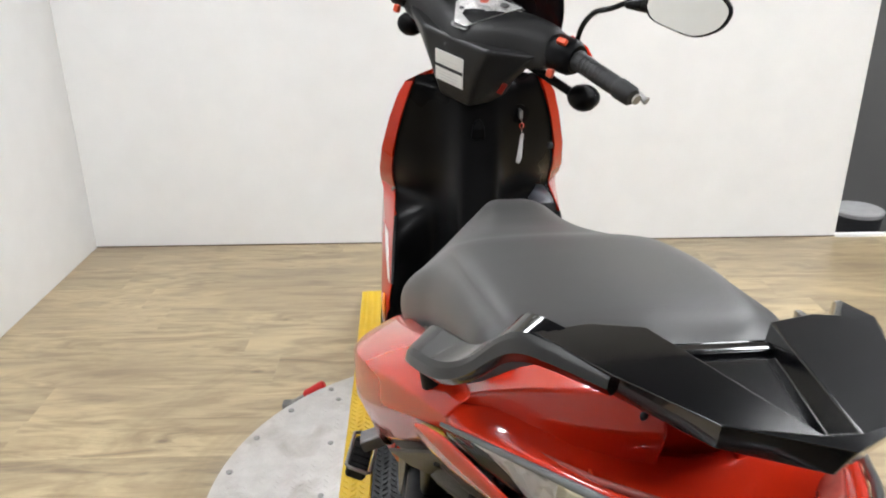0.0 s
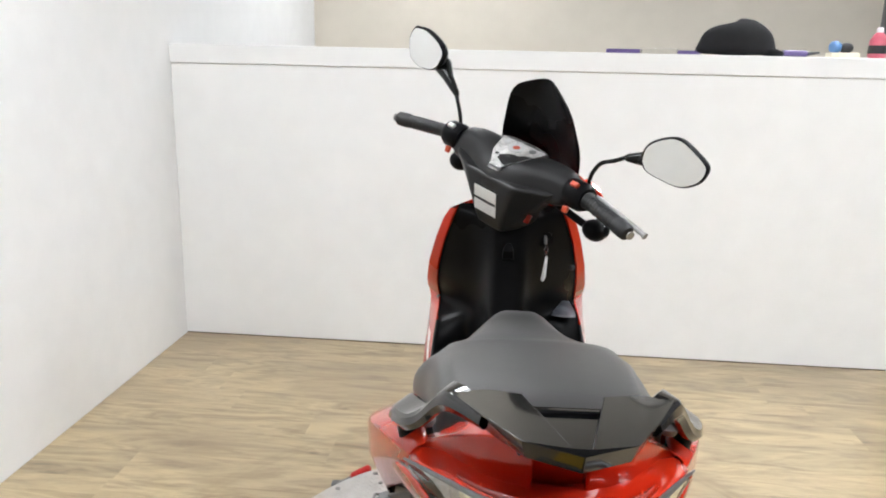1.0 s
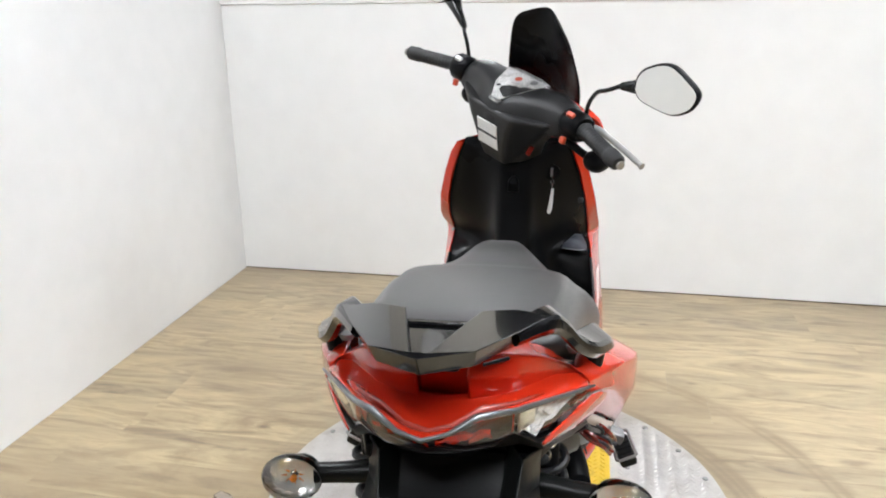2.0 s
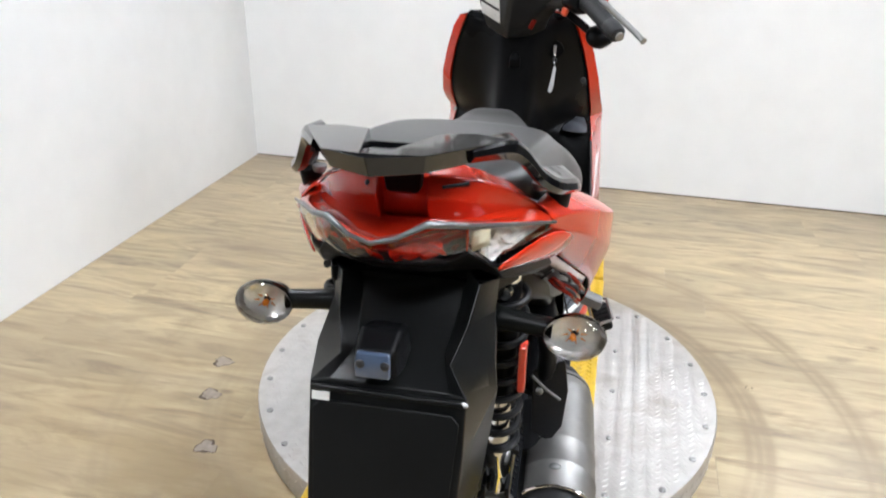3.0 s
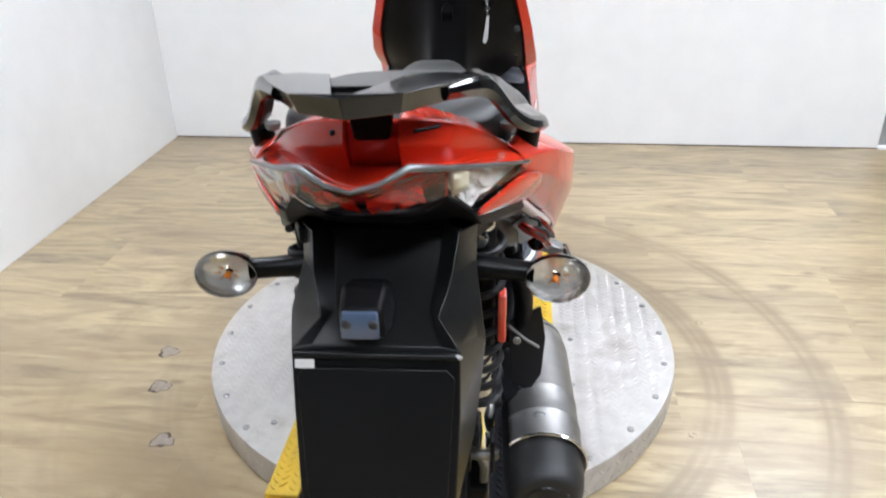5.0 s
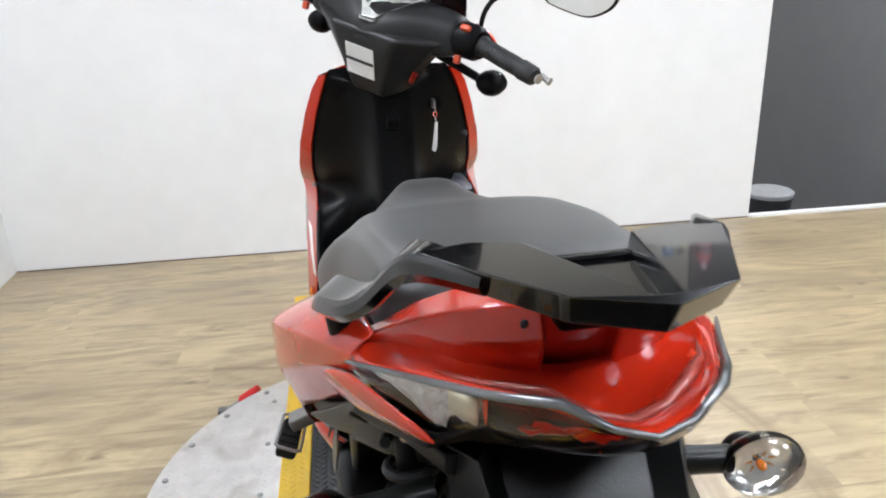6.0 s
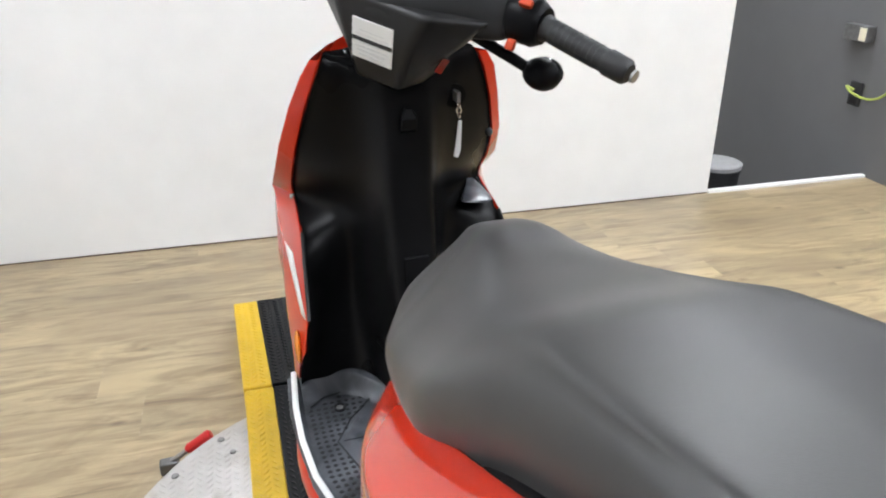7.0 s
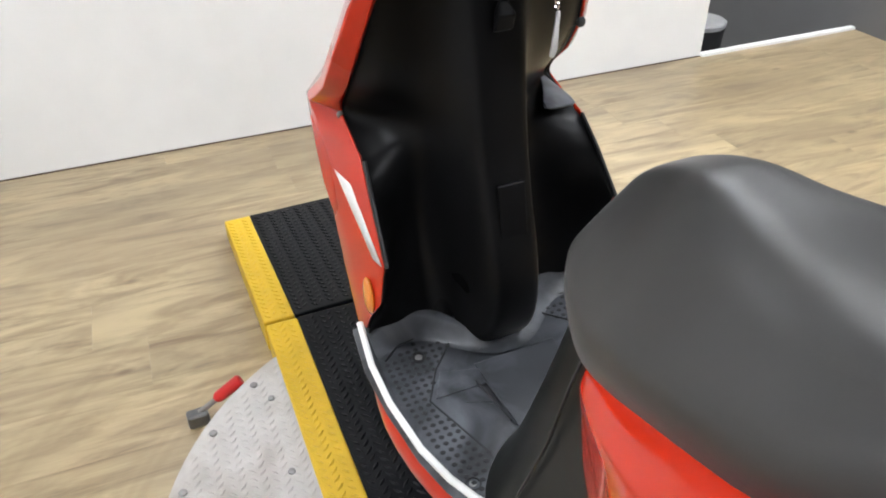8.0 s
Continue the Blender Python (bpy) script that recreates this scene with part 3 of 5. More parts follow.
PANEL = [  # ahead, then x,z of inner top, shoulder, flank, lower edge
    (-0.045, (0.128, 0.962), (0.151, 0.944), (0.147, 0.930), (0.120, 0.905)), (0.03, (0.140, 0.958), (0.184, 0.930), (0.180, 0.900), (0.150, 0.865)),
    (0.12, (0.150, 0.930), (0.216, 0.897), (0.215, 0.850), (0.185, 0.800)), (0.22, (0.158, 0.888), (0.236, 0.856), (0.233, 0.800), (0.208, 0.738)),
    (0.32, (0.160, 0.845), (0.232, 0.818), (0.236, 0.750), (0.213, 0.680)), (0.42, (0.158, 0.802), (0.212, 0.780), (0.222, 0.700), (0.206, 0.615)),
    (0.50, (0.150, 0.765), (0.184, 0.745), (0.194, 0.670), (0.190, 0.585)), (0.565, (0.138, 0.742), (0.152, 0.724), (0.166, 0.668), (0.176, 0.580))]
for s in (-1, 1):
    rows = []
    blend = lambda p, q, k: (p[0] + (q[0] - p[0]) * k, p[1] + (q[1] - p[1]) * k)
    for y, it, sh, fl, lo in PANEL:
        m1 = ((it[0] + sh[0]) / 2, (it[1] + sh[1]) / 2 + 0.006)
        slant = 0.62 * max(0.0, min(1.0, (y - 0.28) / 0.26))
        rows.append([(s * x, y - slant * max(0.0, it[1] - 0.01 - z), z) for x, z in (it, m1, blend(sh, m1, 0.22), sh, blend(sh, fl, 0.2), blend(fl, sh, 0.15), fl, blend(fl, lo, 0.15), lo)])
    part("side_panel", loft(rows, closed=False), RED, scooter, "glossy red rear side panel", subsurf=2, solid=0.006)

# rear cowl, lamp and trim share these lines
TOPLINE = [(0.0, -0.262, 0.996), (0.022, -0.256, 1.000), (0.046, -0.240, 1.009), (0.076, -0.194, 0.991), (0.118, -0.112, 0.963), (0.154, -0.046, 0.942)]
LOWLINE = [(0.0, -0.199, 0.943), (0.030, -0.199, 0.944), (0.056, -0.192, 0.948), (0.074, -0.177, 0.955), (0.096, -0.142, 0.924), (0.153, -0.044, 0.938)]
DISH = [(0.0, -0.136, 0.988), (0.024, -0.135, 0.989), (0.056, -0.118, 0.986), (0.086, -0.088, 0.977), (0.118, -0.052, 0.960), (0.152, -0.018, 0.944)]
cowl = []
for k in range(7):
    f = k / 6
    dip = (0.0, 0.004, 0.020, 0.034, 0.040, 0.036, 0.016)[k]
    cowl.append([tuple(a + (b - a) * f for a, b in zip(p, q)) for p, q in zip(TOPLINE, DISH)])
    cowl[-1] = [(x, y, z - dip * max(0, 1 - (x / 0.10) ** 2)) for x, y, z in cowl[-1]]
part("tail_cowl", loft(mirrored(cowl), closed=False), RED, scooter, "glossy red dished tail cowl", subsurf=1, out=(0, -1, 1), solid=0.005)
RIDGE = [  # foot of the face, top of the face, back of the top
    ((0.025, -0.152, 0.997), (0.025, -0.141, 1.020), (0.025, -0.090, 1.018)), ((0.050, -0.141, 0.993), (0.050, -0.130, 1.017), (0.050, -0.078, 1.013)), ((0.074, -0.124, 0.987), (0.075, -0.114, 1.009), (0.074, -0.058, 0.999)),
    ((0.098, -0.090, 0.975), (0.100, -0.084, 0.992), (0.097, -0.040, 0.984)), ((0.119, -0.053, 0.958), (0.122, -0.050, 0.969), (0.120, -0.018, 0.960)), ((0.142, -0.024, 0.940), (0.143, -0.024, 0.948), (0.142, 0.000, 0.945))]
for s in (-1, 1):
    part("cowl_ridge", loft([[(s * x, y, z) for x, y, z in (foot, top, back, (back[0], back[1], back[2] - 0.06), (foot[0], foot[1] + 0.014, foot[2] - 0.035))] for foot, top, back in RIDGE]), RED, scooter, "red ridge below the grab rail", bevel=0.0035, angle=30)
part("drain_hole", ball(0.0030, (-0.038, -0.1415, 1.006), (1, 0.5, 1.2), 12), INK, scooter, "small dark hole in the ridge face")
part("ridge_slot", box(0.030, 0.004, 0.0035, (0.053, -0.1335, 1.008), (-26, 0, 35)), INK, scooter, "dark slot in the ridge face", bevel=0.001)
part("tail_cavity", box(0.056, 0.010, 0.060, (0, -0.122, 0.985), (8, 0, 0)), RED, scooter, "red inner wall behind the rail's stay", bevel=0.003)

lamp = part("tail_lamp", loft(mirrored([[(x * 0.97, y + 0.026, z - 0.006) for x, y, z in TOPLINE], [(x * 0.95, y + 0.034, z) for x, y, z in LOWLINE]]), closed=False), LAMPBACK, scooter, "tail lamp with a red middle and clear ends", solid=0.004)


def lens_strip(i0, i1, push):
    rows = []
    for k in range(5):
        f = k / 4
        bulge = push * math.sin(math.pi * f)
        row = []
        for (a, b) in list(zip(TOPLINE, LOWLINE))[i0:i1]:
            row.append((a[0] + (b[0] - a[0]) * f, a[1] + (b[1] - a[1]) * f - bulge, a[2] + (b[2] - a[2]) * f - bulge * 0.4))
        rows.append(row)
    return rows


part("red_lens", loft(mirrored(lens_strip(0, 4, 0.010)), closed=False), ROSE, lamp, "clear rose-tinted outer lens", out=(0, -1, 0), subsurf=1).visible_shadow = False
rng_lamp = random.Random(9)


def facets(rows, depth, fine_x, fine_y):
    """A sheet of small flat mirrors set at odd angles."""
    grid = []
    for j in range(fine_y + 1):
        fy = j / fine_y * (len(rows) - 1)
        r0 = min(int(fy), len(rows) - 2)
        line = []
        for i in range(fine_x + 1):
            fx = i / fine_x * (len(rows[0]) - 1)
            c0 = min(int(fx), len(rows[0]) - 2)
            a = Vector(rows[r0][c0]).lerp(Vector(rows[r0][c0 + 1]), fx - c0)
            b = Vector(rows[r0 + 1][c0]).lerp(Vector(rows[r0 + 1][c0 + 1]), fx - c0)
            line.append(a.lerp(b, fy - r0) + Vector((0, depth * rng_lamp.random(), depth * 0.3 * rng_lamp.random())))
        grid.append(line)
    return loft(grid, closed=False)


for s in (-1, 1):
    core = [[(s * (0.004 + 0.050 * i / 3), -0.236 + 0.010 * i / 3 + 0.013 * j, 0.974 + 0.010 * i / 3 - 0.0105 * j) for i in range(4)] for j in range(4)]
    part("red_core", facets(core, 0.009, 7, 4), REDCORE, lamp, "red prismatic inner lens", smooth=False)
    side_lens = [[(s * x, y, z) for x, y, z in row] for row in lens_strip(3, 6, 0.008)]
    part("clear_lens", loft(side_lens, closed=False), SHELL, lamp, "clear end lens", subsurf=1).visible_shadow = False
    back = [[(s * x * 0.985, y + 0.010, z - 0.010 * (1 - k / 4)) for x, y, z in row] for k, row in enumerate(lens_strip(3, 6, 0.0))]
    part("reflector", facets(back, 0.012, 14, 8), FACET, lamp, "faceted silver reflector", smooth=False)
    rib = [[(s * (x + 0.003 + 0.014 * k), y + 0.004 + 0.022 * k, z) for x, y, z in [r[0] for r in lens_strip(3, 4, 0.0)][1:5]] for k in (0, 1)]
    part("divider", loft(rib, closed=False), CREAM, lamp, "cream divider", solid=0.002)
    part("wall", loft([[(s * (x - 0.001), y + 0.002 + 0.03 * k, z) for x, y, z in [r[0] for r in lens_strip(3, 4, 0.0)][1:5]] for k in (0, 1)], closed=False), REDCORE, lamp, "dark red lens partition", solid=0.001)
trim_path = mirrored([[(x * 1.005, y - 0.004, z + 0.001) for x, y, z in TOPLINE]])[0]
part("lamp_trim", tube(trim_path, [0.0016, 0.0026, 0.0030, 0.0034] + [0.0022] * 3 + [0.0034, 0.0030, 0.0026, 0.0016], 10), TRIMGREY, lamp, "silver-grey trim line over the lamp")

# grab rail: two arms that rise into faceted plates, joined round a recess
ARM = [  # outer lip, inner top, depth of the lip
    ((0.175, 0.020, 0.966), (0.160, 0.034, 0.970), 0.010), ((0.177, 0.008, 0.974), (0.152, 0.032, 0.985), 0.018), ((0.160, -0.042, 0.990), (0.130, -0.036, 1.004), 0.021), ((0.141, -0.074, 1.010), (0.117, -0.064, 1.023), 0.022),
    ((0.123, -0.102, 1.041), (0.103, -0.088, 1.0525), 0.024), ((0.1125, -0.122, 1.0550), (0.095, -0.104, 1.0590), 0.024), ((0.100, -0.146, 1.0600), (0.080, -0.126, 1.0590), 0.020), ((0.0775, -0.188, 1.0650), (0.058, -0.165, 1.0610), 0.016)]
TOPS = [(0.038, -0.130, 1.0605), (0.070, -0.119, 1.0590), (0.106, -0.126, 1.0585), (0.077, -0.189, 1.0665), (0.046, -0.250, 1.0755)]
bm = bmesh.new()
a0, a1, b0, c1, c0 = TOPS
d0, e0 = (0.008, -0.264, 1.0790), (0.0, -0.277, 1.0785)
flip = lambda p: (-p[0], p[1], p[2])
outer = [a0, a1, b0, c1, c0, e0, flip(c0), flip(c1), flip(b0), flip(a1), flip(a0), flip(d0), d0]
top = [bm.verts.new(p) for p in outer]
low = [bm.verts.new(p) for p in [(a0[0], a0[1] + 0.001, a0[2] - 0.014), (a1[0], a1[1], a1[2] - 0.010), (b0[0] - 0.006, b0[1], b0[2] - 0.009), (c1[0] - 0.006, c1[1] + 0.004, c1[2] - 0.018), (c0[0] - 0.004, c0[1] + 0.010, c0[2] - 0.020), (0, e0[1] + 0.012, e0[2] - 0.021)]]
low += [bm.verts.new(flip(v.co)) for v in low[4::-1]]
bm.faces.new([top[k] for k in (0, 1, 2, 3, 4, 12)]), bm.faces.new([top[k] for k in (6, 7, 8, 9, 10, 11)]), bm.faces.new([top[k] for k in (12, 4, 5, 6, 11)])
for k in range(10):
    bm.faces.new((top[k], low[k], low[k + 1], top[k + 1]))
sunk = [bm.verts.new(p) for p in ((a0[0] - 0.002, a0[1], a0[2] - 0.013), (d0[0] - 0.001, d0[1] + 0.006, d0[2] - 0.017), (-d0[0] + 0.001, d0[1] + 0.006, d0[2] - 0.017), (-a0[0] + 0.002, a0[1], a0[2] - 0.013))]
bm.faces.new(sunk), bm.faces.new((top[0], top[12], sunk[1], sunk[0])), bm.faces.new((top[12], top[11], sunk[2], sunk[1])), bm.faces.new((top[11], top[10], sunk[3], sunk[2]))
bm.faces.new((top[0], sunk[0], sunk[3], top[10], low[10], low[0])), bm.faces.new(low[::-1])
rail = part("grab_rail", bm, GLOSS, scooter, "gloss black winged grab rail", angle=7, bevel=0.004, segments=4)
for s in (-1, 1):
    rings = []
    for o, i, (depth, *_) in zip(curve_pts([a[0] for a in ARM], 4), curve_pts([a[1] for a in ARM], 4), curve_pts([(a[2], 0, 0) for a in ARM], 4)):
        d, down = (o - i).normalized(), Vector((0, 0, -1))
        ring = [i + down * 0.003, i.lerp(o, 0.12), i.lerp(o, 0.88), o + down * 0.003, o + d * 0.002 + down * depth * 0.5, o - d * 0.004 + down * depth * 0.9, i.lerp(o, 0.6) + down * depth, i + down * max(0.010, depth * 0.7)]
        rings.append([(s * p.x, p.y, p.z) for p in ring])
    part("rail_arm", loft(rings), GLOSS, rail, angle=24, bevel=0.003, segments=3)
for s in (-1, 1):
    part("rail_mount", tube([(s * 0.156, 0.004, 0.966), (s * 0.150, 0.01, 0.925)], 0.014, 12), BLACK, rail, "black rail mount")
    part("mount_bolt", lathe([(-0.004, 0.007), (0.0, 0.009), (0.004, 0.009)], "Z", 12, (s * 0.132, -0.024, 0.975)), DULL, rail)
part("cross_bar", box(0.070, 0.006, 0.006, (0, -0.147, 1.050)), GLOSS, rail, "black bar across the recess", bevel=0.002)
part("rail_stay", loft([[(-0.022, -0.160, 1.048), (0.024, -0.160, 1.048), (0.024, -0.136, 1.048), (-0.022, -0.136, 1.048)], [(-0.017, -0.150, 1.000), (0.018, -0.150, 1.000), (0.018, -0.128, 1.000), (-0.017, -0.128, 1.000)]]), BLACK, rail, "black stay under the rail", bevel=0.005)

# under-tail, mudguard, plate and lamp
UT = [((0.0, -0.194, 0.941), (0.030, -0.195, 0.942), (0.056, -0.189, 0.946), (0.074, -0.174, 0.954), (0.096, -0.138, 0.921), (0.128, -0.075, 0.902), (0.150, -0.020, 0.886)),
      ((0.0, -0.150, 0.915), (0.030, -0.150, 0.915), (0.056, -0.146, 0.918), (0.078, -0.140, 0.920), (0.104, -0.104, 0.892), (0.134, -0.050, 0.878), (0.154, -0.002, 0.868)),
      ((0.0, -0.095, 0.900), (0.030, -0.095, 0.900), (0.056, -0.092, 0.898), (0.078, -0.082, 0.890), (0.102, -0.060, 0.870), (0.128, -0.015, 0.856), (0.148, 0.018, 0.850))]
part("under_tail", loft(mirrored(UT), closed=False), BLACK, scooter, "matt black tray below the tail lamp", out=(0, -1, -1), solid=0.006, bevel=0.003)
for s in (-1, 1):
    part("lamp_surround", loft([[(s * x, y, z) for x, y, z in row] for row in (((0.100, -0.146, 0.925), (0.130, -0.097, 0.931), (0.155, -0.046, 0.934), (0.181, 0.020, 0.903)), ((0.102, -0.142, 0.920), (0.131, -0.092, 0.918), (0.156, -0.042, 0.911), (0.176, 0.020, 0.886)), ((0.101, -0.138, 0.914), (0.127, -0.085, 0.902), (0.149, -0.034, 0.885), (0.160, 0.020, 0.867)))], closed=False), RED, scooter, "red strip of cowl under the clear lens", out=(s, -1, 0), solid=0.004, subsurf=1)
part("under_tray", loft([[(-w, y, z), (w, y, z), (w, y, z + 0.02), (-w, y, z + 0.02)] for y, w, z in ((-0.12, 0.09, 0.875), (0.0, 0.13, 0.85), (0.2, 0.19, 0.74), (0.34, 0.2, 0.66))]), BLACK, scooter, "black under tray", bevel=0.004)
MG = [  # rear outline rows: middle, recess corner, crease, flank, front edge
    ((0.0, -0.105, 0.905), (0.058, -0.105, 0.905), (0.076, -0.138, 0.900), (0.094, -0.105, 0.895), (0.090, -0.065, 0.900)),
    ((0.0, -0.130, 0.872), (0.056, -0.130, 0.872), (0.070, -0.172, 0.868), (0.093, -0.120, 0.858), (0.088, -0.08, 0.860)),
    ((0.0, -0.180, 0.838), (0.048, -0.182, 0.836), (0.058, -0.208, 0.840), (0.100, -0.165, 0.822), (0.094, -0.10, 0.815)),
    ((0.0, -0.236, 0.826), (0.062, -0.236, 0.826), (0.081, -0.240, 0.824), (0.104, -0.165, 0.788), (0.096, -0.11, 0.780)),
    ((0.0, -0.256, 0.764), (0.072, -0.256, 0.764), (0.081, -0.255, 0.762), (0.099, -0.170, 0.735), (0.090, -0.12, 0.730)),
    ((0.0, -0.285, 0.680), (0.068, -0.285, 0.679), (0.077, -0.284, 0.678), (0.092, -0.175, 0.672), (0.082, -0.13, 0.672)),
    ((0.0, -0.310, 0.606), (0.064, -0.310, 0.606), (0.073, -0.308, 0.605), (0.076, -0.215, 0.612), (0.070, -0.17, 0.615)),
    ((0.0, -0.322, 0.566), (0.062, -0.322, 0.566), (0.071, -0.319, 0.566), (0.072, -0.250, 0.572), (0.066, -0.21, 0.578))]
guard = part("mudguard", loft([[(x + 0.006, y, z) for x, y, z in row] for row in mirrored(MG)], closed=False), GUARD, scooter, "satin black rear mudguard", out=(0, -1, 0), solid=0.005, bevel=0.005, segments=3)
part("plate_panel", plate([(-0.070, -0.249, 0.800), (-0.062, -0.2465, 0.808), (0.074, -0.2465, 0.808), (0.082, -0.249, 0.800), (0.072, -0.3075, 0.632), (0.066, -0.310, 0.624), (-0.052, -0.310, 0.624), (-0.058, -0.3075, 0.632)], 0.0022, down=(0, -0.95, -0.3)), GUARD, guard, "blank dark plate panel", bevel=0.002)
part("plate_lip", box(0.160, 0.008, 0.006, (0.006, -0.242, 0.819), (-18, 0, 0)), GUARD, guard, bevel=0.002)
part("sticker", box(0.019, 0.002, 0.009, (-0.062, -0.2465, 0.8115), (-18, 0, 0)), LABEL, guard, "small white sticker", bevel=0.0005)
part("corner_chip", ball(0.0035, (0.085, -0.244, 0.820), (1.4, 0.5, 0.8), 10), LINT, guard, "scraped pale corner")
shelf = part("reflector_shelf", box(0.094, 0.022, 0.009, (-0.003, -0.320, 0.618), (-18, 0, 0)), GUARD, guard, bevel=0.003)
part("reflector", box(0.086, 0.012, 0.026, (-0.004, -0.326, 0.598), (-14, 0, 0)), REFLECT, guard, "red rear reflector", bevel=0.004)
boxl = part("plate_lamp", loft([[(-0.021, -0.196, 0.878), (0.018, -0.196, 0.878), (0.020, -0.185, 0.840), (-0.024, -0.185, 0.840)],
                                [(-0.024, -0.226, 0.888), (0.020, -0.226, 0.888), (0.022, -0.225, 0.840), (-0.027, -0.225, 0.840)],
                                [(-0.022, -0.254, 0.876), (0.017, -0.254, 0.876), (0.018, -0.250, 0.842), (-0.025, -0.250, 0.842)]]), BLACK, scooter, "black number plate lamp housing", bevel=0.006, segments=3)
part("lamp_glass", loft([[(-0.019 + u, -0.2545, 0.875), (0.016 + u, -0.2545, 0.875), (0.015 + u, -0.249, 0.875), (-0.018 + u, -0.249, 0.875)] if k == 0 else [(-0.020 + u, -0.259 + 0.002 * (k - 1), 0.862 - 0.016 * (k - 1)), (0.017 + u, -0.259 + 0.002 * (k - 1), 0.862 - 0.016 * (k - 1)), (0.016 + u, -0.249, 0.862 - 0.016 * (k - 1)), (-0.019 + u, -0.249, 0.862 - 0.016 * (k - 1))] for k, u in ((0, -0.002), (1, -0.002), (2, -0.003))]), BLUEGLASS, boxl, "bluish lamp glass", bevel=0.003)
for s in (-1, 1):
    part("lamp_screw", ball(0.0048, (-0.003 + s * 0.0125, -0.2585, 0.864), (1, 0.5, 1), 12), INK, boxl, "dark recessed screw")

# rear turn signals
for s in (-1, 1):
    sig = part("turn_signal", tube([(s * 0.095, -0.070, 0.824), (s * 0.135, -0.077, 0.823), (s * 0.163, -0.080, 0.822)], [0.0145, 0.0125, 0.0125], 14), BLACKS, scooter, "rear turn signal on a black stalk")
    part("shell", ball(0.019, (s * 0.184, -0.066, 0.819), (1.10, 0.7, 0.84), 24), BLACKS, sig, "black back shell")
    bowl = bmesh.new()
    loft([[(s * 0.188 + 1.15 * r * math.cos(2 * math.pi * (k + 0.5 * (i % 2)) / 18), yy, 0.820 + 0.88 * r * math.sin(2 * math.pi * (k + 0.5 * (i % 2)) / 18)) for k in range(18)] for i, (yy, r) in enumerate(((-0.092, 0.0312), (-0.088, 0.026), (-0.085, 0.019), (-0.083, 0.012), (-0.082, 0.004)))], True, False, bowl)
    part("reflector", bowl, BOWL, sig, "silver faceted bowl", smooth=False)
    part("lens", ball(0.031, (s * 0.188, -0.092, 0.821), (1.18, 0.80, 0.92), 28), SHELL, sig, "clear oval lens")
    part("bulb", ball(0.0042, (s * 0.186, -0.092, 0.820), (1, 1.5, 1), 12), AMBER, sig, "amber bulb")
    for k in range(7):
        a = 2 * math.pi * k / 7 + 0.4
        part("amber_glint", tube([(s * 0.188 + 0.008 * math.cos(a), -0.0865, 0.820 + 0.006 * math.sin(a)), (s * 0.188 + 0.015 * math.cos(a), -0.089, 0.820 + 0.011 * math.sin(a))], [0.0013, 0.0004], 6), AMBERDIM, sig)


# wheels
def wheel(name, y, z, r, w, spokes, label):
    hub = part(name, lathe([(-0.05, 0.03), (-0.045, 0.045), (0.045, 0.045), (0.05, 0.03)], "X", 24, (0, y, z)), DULL, scooter, label)
    prof = []
    for k in range(15):
        a = math.pi * (k / 14)
        prof.append((-math.cos(a) * w / 2, r - 0.055 + 0.055 * math.sin(a) ** 0.7))
    prof = [(-w * 0.40, r - 0.085)] + prof + [(w * 0.40, r - 0.085)]
    part("tyre", lathe(prof, "X", 72, (0, y, z), closed=True), RUBBER, hub, "black road tyre with curved grooves", angle=60)
    verts, faces = [], []
    for k in range(34):
        a = 2 * math.pi * k / 34
        for s in (-1, 1):
            base = len(verts)
            for u in range(6):
                f = u / 5
                xx = s * (0.006 + f * w * 0.40)
                rr = r - 0.055 + 0.055 * max(0.0, 1 - (2 * abs(xx) / w) ** 2) ** 0.35 + 0.0008
                for d in (-0.006, 0.006):
                    aa = a + (0.10 * f + 0.05 * (s > 0)) + d
                    verts.append((xx, y + rr * math.cos(aa), z + rr * math.sin(aa)))
            faces += [[base + 2 * u, base + 2 * u + 1, base + 2 * u + 3, base + 2 * u + 2] for u in range(5)]
    me = bpy.data.meshes.new("tread_groove")
    me.from_pydata(verts, [], faces)
    me.materials.append(INK)
    g = new("tread_groove", me)
    g.parent = hub
    tagged(g, kind="stuff")
    part("rim", lathe([(-w * 0.40, r - 0.082), (-w * 0.38, r - 0.100), (-0.02, r - 0.110), (0.02, r - 0.110), (w * 0.38, r - 0.100), (w * 0.40, r - 0.082), (w * 0.34, r - 0.090), (-w * 0.34, r - 0.090)], "X", 48, (0, y, z), closed=True), ENGINE, hub, "black cast rim")
    for k in range(spokes):
        a = 2 * math.pi * k / spokes
        c, sn = math.cos(a), math.sin(a)
        part("spoke", tube([(0, y + 0.04 * c, z + 0.04 * sn), (0, y + (r - 0.1) * c, z + (r - 0.1) * sn)], [0.018, 0.012], 8), ENGINE, hub)
    return hub


wheel("rear_wheel", 0.065, 0.337, 0.262, 0.122, 5, "rear wheel with a black tyre")
wheel("front_wheel", 1.385, 0.358, 0.262, 0.095, 5, "front wheel with a black tyre")
part("fork", tube([(-0.075, 1.30, 0.70), (-0.075, 1.385, 0.36)], 0.02, 12, tube([(0.075, 1.30, 0.70), (0.075, 1.385, 0.36)], 0.02, 12)), ENGINE, scooter, "black telescopic fork legs")
fender = []
